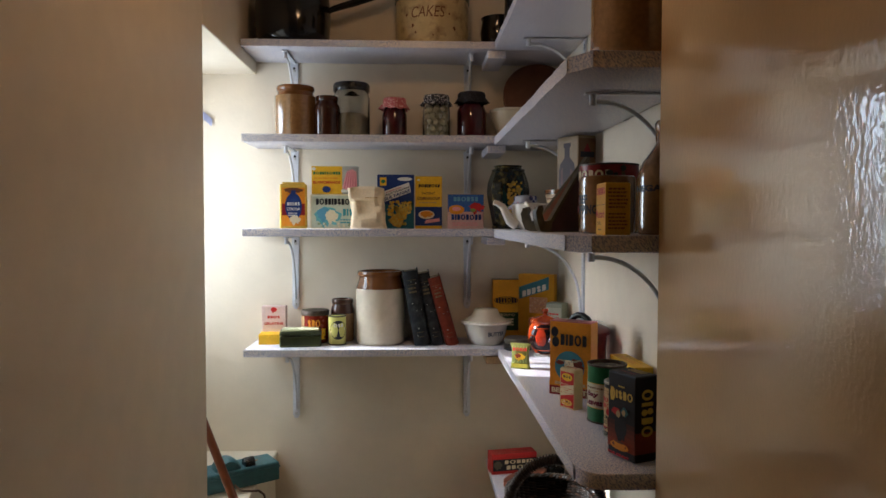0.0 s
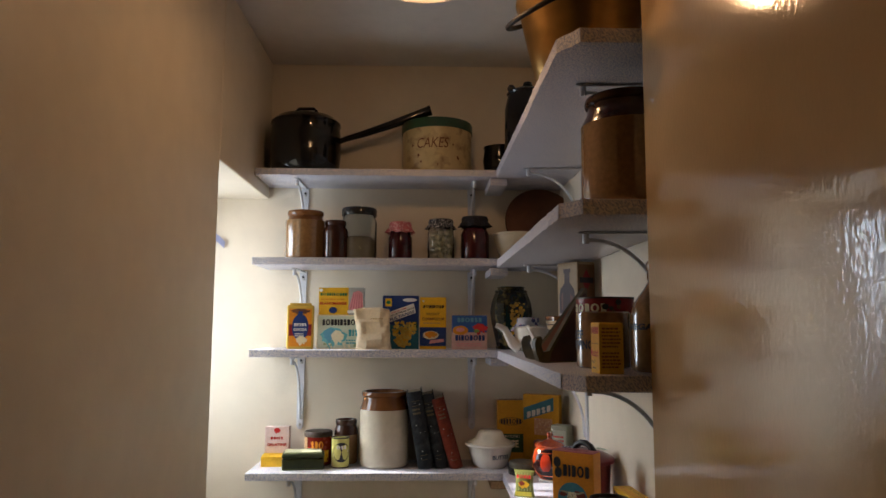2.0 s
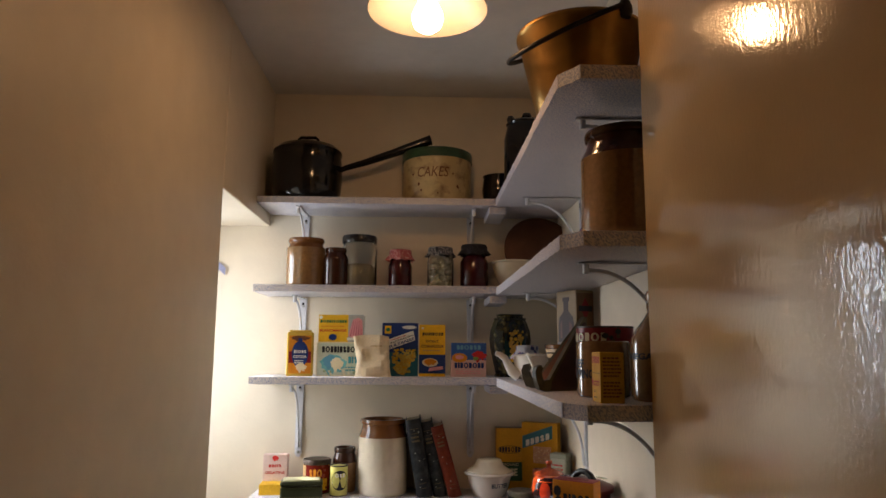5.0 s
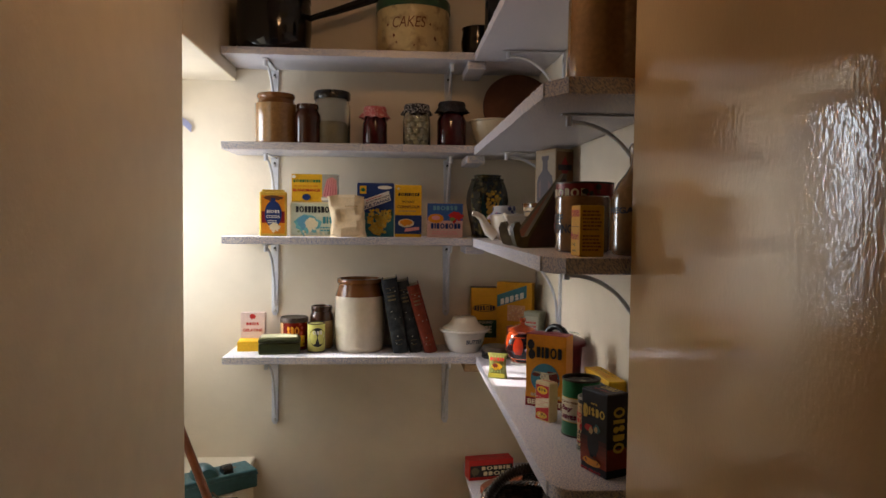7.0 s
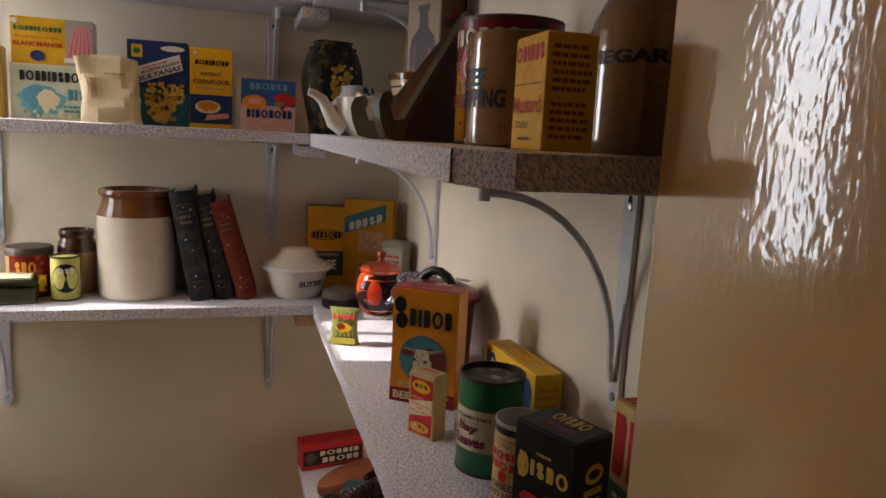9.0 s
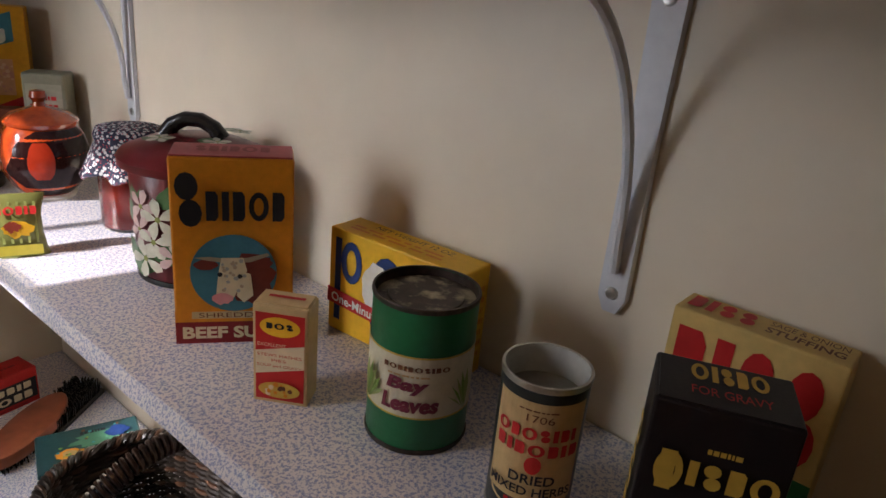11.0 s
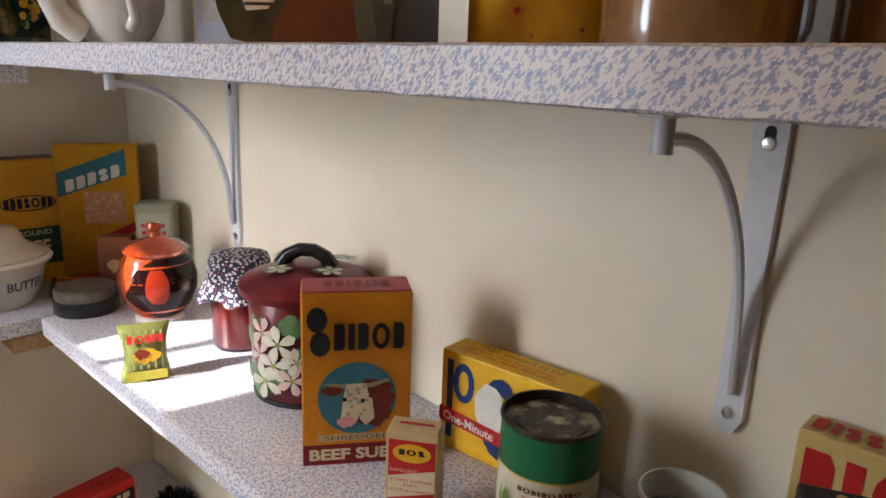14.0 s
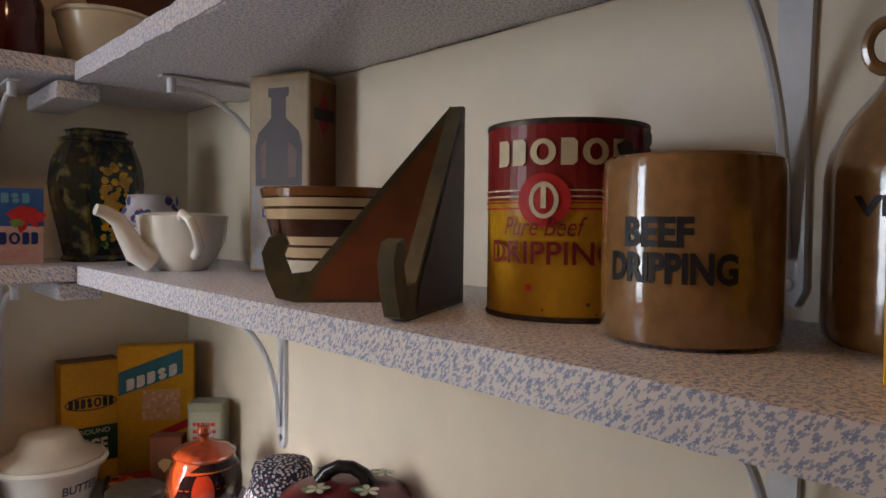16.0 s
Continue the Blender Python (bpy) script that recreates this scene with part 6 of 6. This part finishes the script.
# ---- low shelf ----
t, f, r, l, top = carton("soap_box", "long red soap box with a black name panel", (0.374, 2.325, S5), 10, 0.158, 0.055, 0.068, RED, "grocery packets")
f.rect(0.02, 0.16, 0.98, 0.74, BLACK)
f.disc(0.13, 0.45, 0.09, 0.09, ink(0.10, 0.09, 0.06), lumps=0.5)
f.mark(0.28, 0.50, 0.92, 0.68, "bobbib", CREAM)
f.mark(0.32, 0.22, 0.92, 0.42, "bbobb", CREAM)
top.bars(0.5, 0.4, 0.9, 0.6, 1, DKRED)
f.bars(0.5, 0.03, 0.9, 0.12, 1, DKRED)
t = thing("scrubbing_brush", "red-brown wooden scrubbing brush with black bristles", "brush", (0.40, 2.20, S5), 38)
bm = slab([(0.095 * math.cos(a), 0.035 * math.sin(a)) for a in [radians(15 * k) for k in range(24)]], 0.012, 0.034, 0.004)
part("brush_back", bm, material("red_stained_wood", (0.23, 0.06, 0.025), 0.5, grain=0.25, scale=30), t)
bm = bmesh.new()
rnd = random.Random(8)
for k in range(500):
    a, q = rnd.uniform(0, 6.28), rnd.random() ** 0.5
    x, y = 0.088 * q * math.cos(a), 0.03 * q * math.sin(a)
    dx, dy = rnd.uniform(-0.004, 0.004), rnd.uniform(-0.004, 0.004)
    tube([(x, y, 0.0135), (x + dx, y + dy, 0.0)], 0.0011, 4, bm)
part("bristles", bm, BAKELITE, t, "short black bristles")
t = thing("scrubbing_brush", "flat black-bristled brush lying bristles up", "brush", (0.475, 2.245, S5), 35)
bm = bmesh.new()
for k in range(600):
    x, y = rnd.uniform(-0.065, 0.065), rnd.uniform(-0.028, 0.028)
    tube([(x, y, 0.0), (x + rnd.uniform(-0.005, 0.005), y + rnd.uniform(-0.005, 0.005), 0.028)], 0.0011, 4, bm)
part("bristles", bm, BAKELITE, t)
part("brush_back", boxed((-0.068, -0.031, 0), (0.068, 0.031, 0.010), 0.003), BAKELITE, t)
t, f, r, l, top = carton("picture_tin", "flat tin with a blue-green painted lid", (0.440, 2.066, S5), -18, 0.125, 0.09, 0.036, ink(0.05, 0.045, 0.03), "tins", "tin", bevel=0.004, flap=False)
t.scale = (1.16, 1.12, 1.1)
lid = part("lid", boxed((-0.0635, -0.046, 0.036), (0.0635, 0.046, 0.044), 0.003), ink(0.022, 0.065, 0.072, 0.35), t)
top.off += 0.0078
top.disc(0.3, 0.35, 0.14, 0.1, ORANGE, "picture", 18, 0.6)
top.disc(0.3, 0.37, 0.07, 0.05, TAN, "picture", 14, 0.5)
top.disc(0.6, 0.6, 0.25, 0.14, ink(0.08, 0.22, 0.14, 0.3), "picture", 22, 0.6, 2)
top.disc(0.78, 0.68, 0.12, 0.1, NAVY, "picture", 16, 0.6, 3)
top.bars(0.42, 0.72, 0.7, 0.86, 1, BLACK)
top.dots(0.1, 0.1, 0.9, 0.9, 20, 0.02, [TEAL, BROWN, LEAF], 7)

WICKER = material("black_brown_wicker", (0.010, 0.007, 0.005), 0.4, grain=0.5, scale=60, bump=0.2, bump_scale=250, spec=0.3)
WICKERB = material("brown_wicker", (0.035, 0.016, 0.008), 0.3, grain=0.5, scale=60, bump=0.2, bump_scale=250)
BX, BY = 0.120, 0.180
t = thing("wicker_basket", "oval black wicker shopping basket with a wrapped handle", "basket", (0.408, 1.778, S5), 0)
def plan(a):
    c, s = math.cos(a), math.sin(a)
    return math.copysign(abs(c) ** 0.72, c), math.copysign(abs(s) ** 0.72, s)
def basket_size(v):
    return 0.80 + 0.20 * min(1, 1.25 * v) ** 0.7
stakes = 44
HB = 0.112
for row in range(30):
    v = (row + 0.5) / 30
    pts = []
    n = stakes * 3
    for k in range(n + 1):
        a = 6.2831853 * k / n
        wob = 0.0032 * math.cos(stakes * a / 2 + (math.pi if row % 2 else 0))
        s = basket_size(v)
        pts.append(((BX * s + wob) * plan(a)[0], (BY * s + wob) * plan(a)[1], 0.004 + HB * v + 0.0007 * math.sin(7 * a + row)))
    part("weaver", tube(pts, 0.0034, 5, caps=False), WICKER if row % 5 else WICKERB, t)
for k in range(stakes):
    a = 6.2831853 * k / stakes
    part("stake", tube([(BX * basket_size(v) * plan(a)[0], BY * basket_size(v) * plan(a)[1], 0.003 + HB * v) for v in (0, 0.25, 0.5, 0.75, 1.0)], 0.0022, 5), WICKER, t)
for q, m in ((0, WICKERB), (2.1, WICKER), (4.2, WICKER)):
    part("rim_strand", tube([((BX - 0.003 + 0.005 * math.cos(28 * a + q)) * plan(a)[0], (BY - 0.003 + 0.005 * math.cos(28 * a + q)) * plan(a)[1], HB + 0.006 + 0.005 * math.sin(28 * a + q)) for a in [radians(1.5 * k) for k in range(241)]], 0.0045, 6, caps=False), m, t)
for k in range(54):
    y = -BY * 0.78 + 1.56 * BY * k / 53
    x = BX * 0.8 * max(0.02, 1 - abs(y / (BY * 0.8)) ** 2.78) ** 0.36
    part("base_rod", tube([(-x + 2 * x * i / 12, y, 0.006 + (0.002 if (i + k) % 2 else -0.001)) for i in range(13)], 0.0030, 5), WICKER, t)
handle = []
for k in range(25):
    a = radians(7.5 * k)
    handle.append((-(BX + 0.004) * math.cos(a), -0.012, HB * 0.9 + 0.132 * math.sin(a)))
part("handle_core", tube(handle, 0.0105, 10), WICKER, t)
coil = []
for k in range(24 * 26 + 1):
    a = radians(180.0 * k / (24 * 26))
    c = 6.2831853 * k / 12
    base = Vector((-(BX + 0.004) * math.cos(a), -0.012, HB * 0.9 + 0.132 * math.sin(a)))
    out = Vector((-math.cos(a), 0, math.sin(a)))
    coil.append(base + 0.0120 * (out * math.cos(c) + Vector((0, 1, 0)) * math.sin(c)))
part("handle_wrapping", tube(coil, 0.0030, 5, caps=False), WICKERB, t)

DARKWOOD = material("dark_carved_wood", (0.045, 0.020, 0.011), 0.4, grain=0.4, scale=40, bump=0.2, bump_scale=120)
t = thing("wooden_rack", "dark wooden rack with round holes and a beaded edge", "rack", (0.478, 1.535, S5), 12)
part("rack_body", boxed((-0.068, -0.085, 0), (0.068, 0.085, 0.052), 0.005), DARKWOOD, t)
for y in (-0.045, 0.03):
    for x in (-0.03, 0.03):
        part("hole_ring", tube([(x + 0.022 * math.cos(a), y + 0.022 * math.sin(a), 0.053) for a in [radians(15 * k) for k in range(25)]], 0.004, 8, caps=False), DARKWOOD, t)
        part("hole", lathe([(0, 0.0525), (0.021, 0.0525), (0.021, 0.0521), (0, 0.0521)], 24), BLACK, t).matrix_basis = pose(x, y, 0)
for k in range(14):
    part("bead", lathe([(0, 0), (0.005, 0.001), (0.004, 0.004), (0, 0.0052)], 10), DARKWOOD, t).matrix_basis = pose(-0.058 + 0.009 * k, 0.076, 0.052)
t = thing("tomato_ornament", "small round orange object beside the wooden rack", "ornament", (0.372, 1.612, S5))
part("orange_ball", lathe([(0, 0), (0.012, 0.001), (0.022, 0.012), (0.022, 0.026), (0.012, 0.038), (0.004, 0.037), (0, 0.036)], 24), material("orange_glaze", (0.55, 0.11, 0.015), 0.25, grain=0.1, scale=30), t)

# ---- window sill and corner ----
TEALMET = material("teal_hammered_paint", (0.03, 0.105, 0.12), 0.4, grain=0.15, scale=60, bump=0.15, bump_scale=200, blotch=0.3, blotch_colour=(0.02, 0.06, 0.07), blotch_scale=20)
t = thing("metal_appliance", "old teal metal appliance with a dark rounded motor", "appliance", (-0.520, 2.130, SILL), 34)
part("case", boxed((-0.135, -0.05, 0.004), (0.135, 0.05, 0.062), 0.006), TEALMET, t)
part("case_seam", boxed((-0.1365, -0.0515, 0.046), (0.1365, 0.0515, 0.050), 0.001, 1), TEALMET, t)
m = part("motor_hump", lathe([(0, 0), (0.038, 0), (0.040, 0.008), (0.040, 0.05), (0.034, 0.06), (0, 0.062)], 32), TEALMET, t)
m.matrix_basis = pose(-0.02, 0.02, 0.055, 90, 0, 0)
part("dark_collar", lathe([(0, 0), (0.018, 0), (0.02, 0.005), (0.02, 0.03), (0, 0.032)], 24), BAKELITE, t).matrix_basis = pose(0.03, -0.02, 0.066, 0, 90, 0)
part("badge", boxed((0.055, 0.0, 0.0621), (0.085, 0.008, 0.0632), 0.0004, 1), ink(0.30, 0.12, 0.04), t)
part("flex", tube([(-0.01, -0.05, 0.02), (0.0, -0.075, 0.008), (0.028, -0.088, 0.005), (0.05, -0.092, 0.002), (0.064, -0.098, -0.012), (0.068, -0.101, -0.04)], 0.0035, 8), ink(0.12, 0.08, 0.05), t)
t = thing("broom", "red-brown wooden broom handle leaning into the recess", "broom", (0, 0, 0))
lower, upper = Vector((-0.310, 1.95, 0.300)), Vector((-0.590, 1.95, 1.055))
part("broom_handle", tube([lower, lower.lerp(upper, 0.5), upper], [0.0125, 0.0125, 0.0115], 14), material("varnished_red_wood", (0.24, 0.07, 0.025), 0.3, grain=0.2, scale=40), t)
part("broom_head", boxed((-0.40, 1.92, FLOOR_Z + 0.075), (-0.19, 1.98, FLOOR_Z + 0.155), 0.012, 3), DARKWOOD, t)
part("broom_bristles", boxed((-0.395, 1.925, FLOOR_Z), (-0.195, 1.975, FLOOR_Z + 0.076), 0.004), ink(0.20, 0.12, 0.05, 0.9), t)
t = thing("pale_blue_strip", "small curled pale blue strip on the recess wall", "tape", (-0.715, YB, 1.895), 0)
bm = bmesh.new()
prev = None
for k in range(9):
    a = k / 8
    x, z = -0.03 + 0.085 * a, 0.012 - 0.045 * a * a
    pair = [bm.verts.new((x, -0.002 - 0.012 * a * a, z)), bm.verts.new((x - 0.004, -0.002 - 0.006 * a, z - 0.024))]
    if prev:
        bm.faces.new((prev[0], pair[0], pair[1], prev[1]))
    prev = pair
bmesh.ops.solidify(bm, geom=bm.faces[:], thickness=0.0006)
part("strip", bm, ink(0.50, 0.52, 0.72), t)

# ---- ceiling lamp ----
t = thing("pendant_lamp", "small white enamel coolie pendant lamp with a lit bulb", "lamp", (0.055, 1.38, 0))
part("shade", lathe([(0.132, 2.318), (0.133, 2.321), (0.095, 2.349), (0.055, 2.372), (0.026, 2.384), (0.022, 2.388), (0.0215, 2.386), (0.025, 2.381), (0.054, 2.369), (0.094, 2.346), (0.131, 2.319), (0.132, 2.318)], 56), material("white_enamel_shade", (0.36, 0.35, 0.32), 0.25, grain=0.04, scale=30), t)
part("lamp_holder", lathe([(0, 2.345), (0.021, 2.345), (0.021, 2.40), (0.014, 2.41), (0, 2.412)], 28), BAKELITE, t)
part("cord", tube([(0, 0, 2.41), (0, 0, ZC - 0.018)], 0.0035, 8), ink(0.35, 0.3, 0.24), t)
part("ceiling_rose", lathe([(0, ZC - 0.024), (0.02, ZC - 0.024), (0.042, ZC - 0.012), (0.045, ZC - 0.001), (0, ZC - 0.001)], 32), BAKELITE, t)
glow = bpy.data.materials.new("lit_bulb_glass")
glow.use_nodes = True
gb = glow.node_tree.nodes["Principled BSDF"]
gb.inputs["Base Color"].default_value = (0.9, 0.85, 0.75, 1)
gb.inputs["Emission Color"].default_value, gb.inputs["Emission Strength"].default_value = (1.0, 0.57, 0.26, 1), 30.0
bulb = part("bulb", lathe([(0, 2.268), (0.016, 2.270), (0.029, 2.280), (0.0345, 2.298), (0.033, 2.312), (0.024, 2.330), (0.017, 2.345), (0, 2.345)], 32), glow, t)
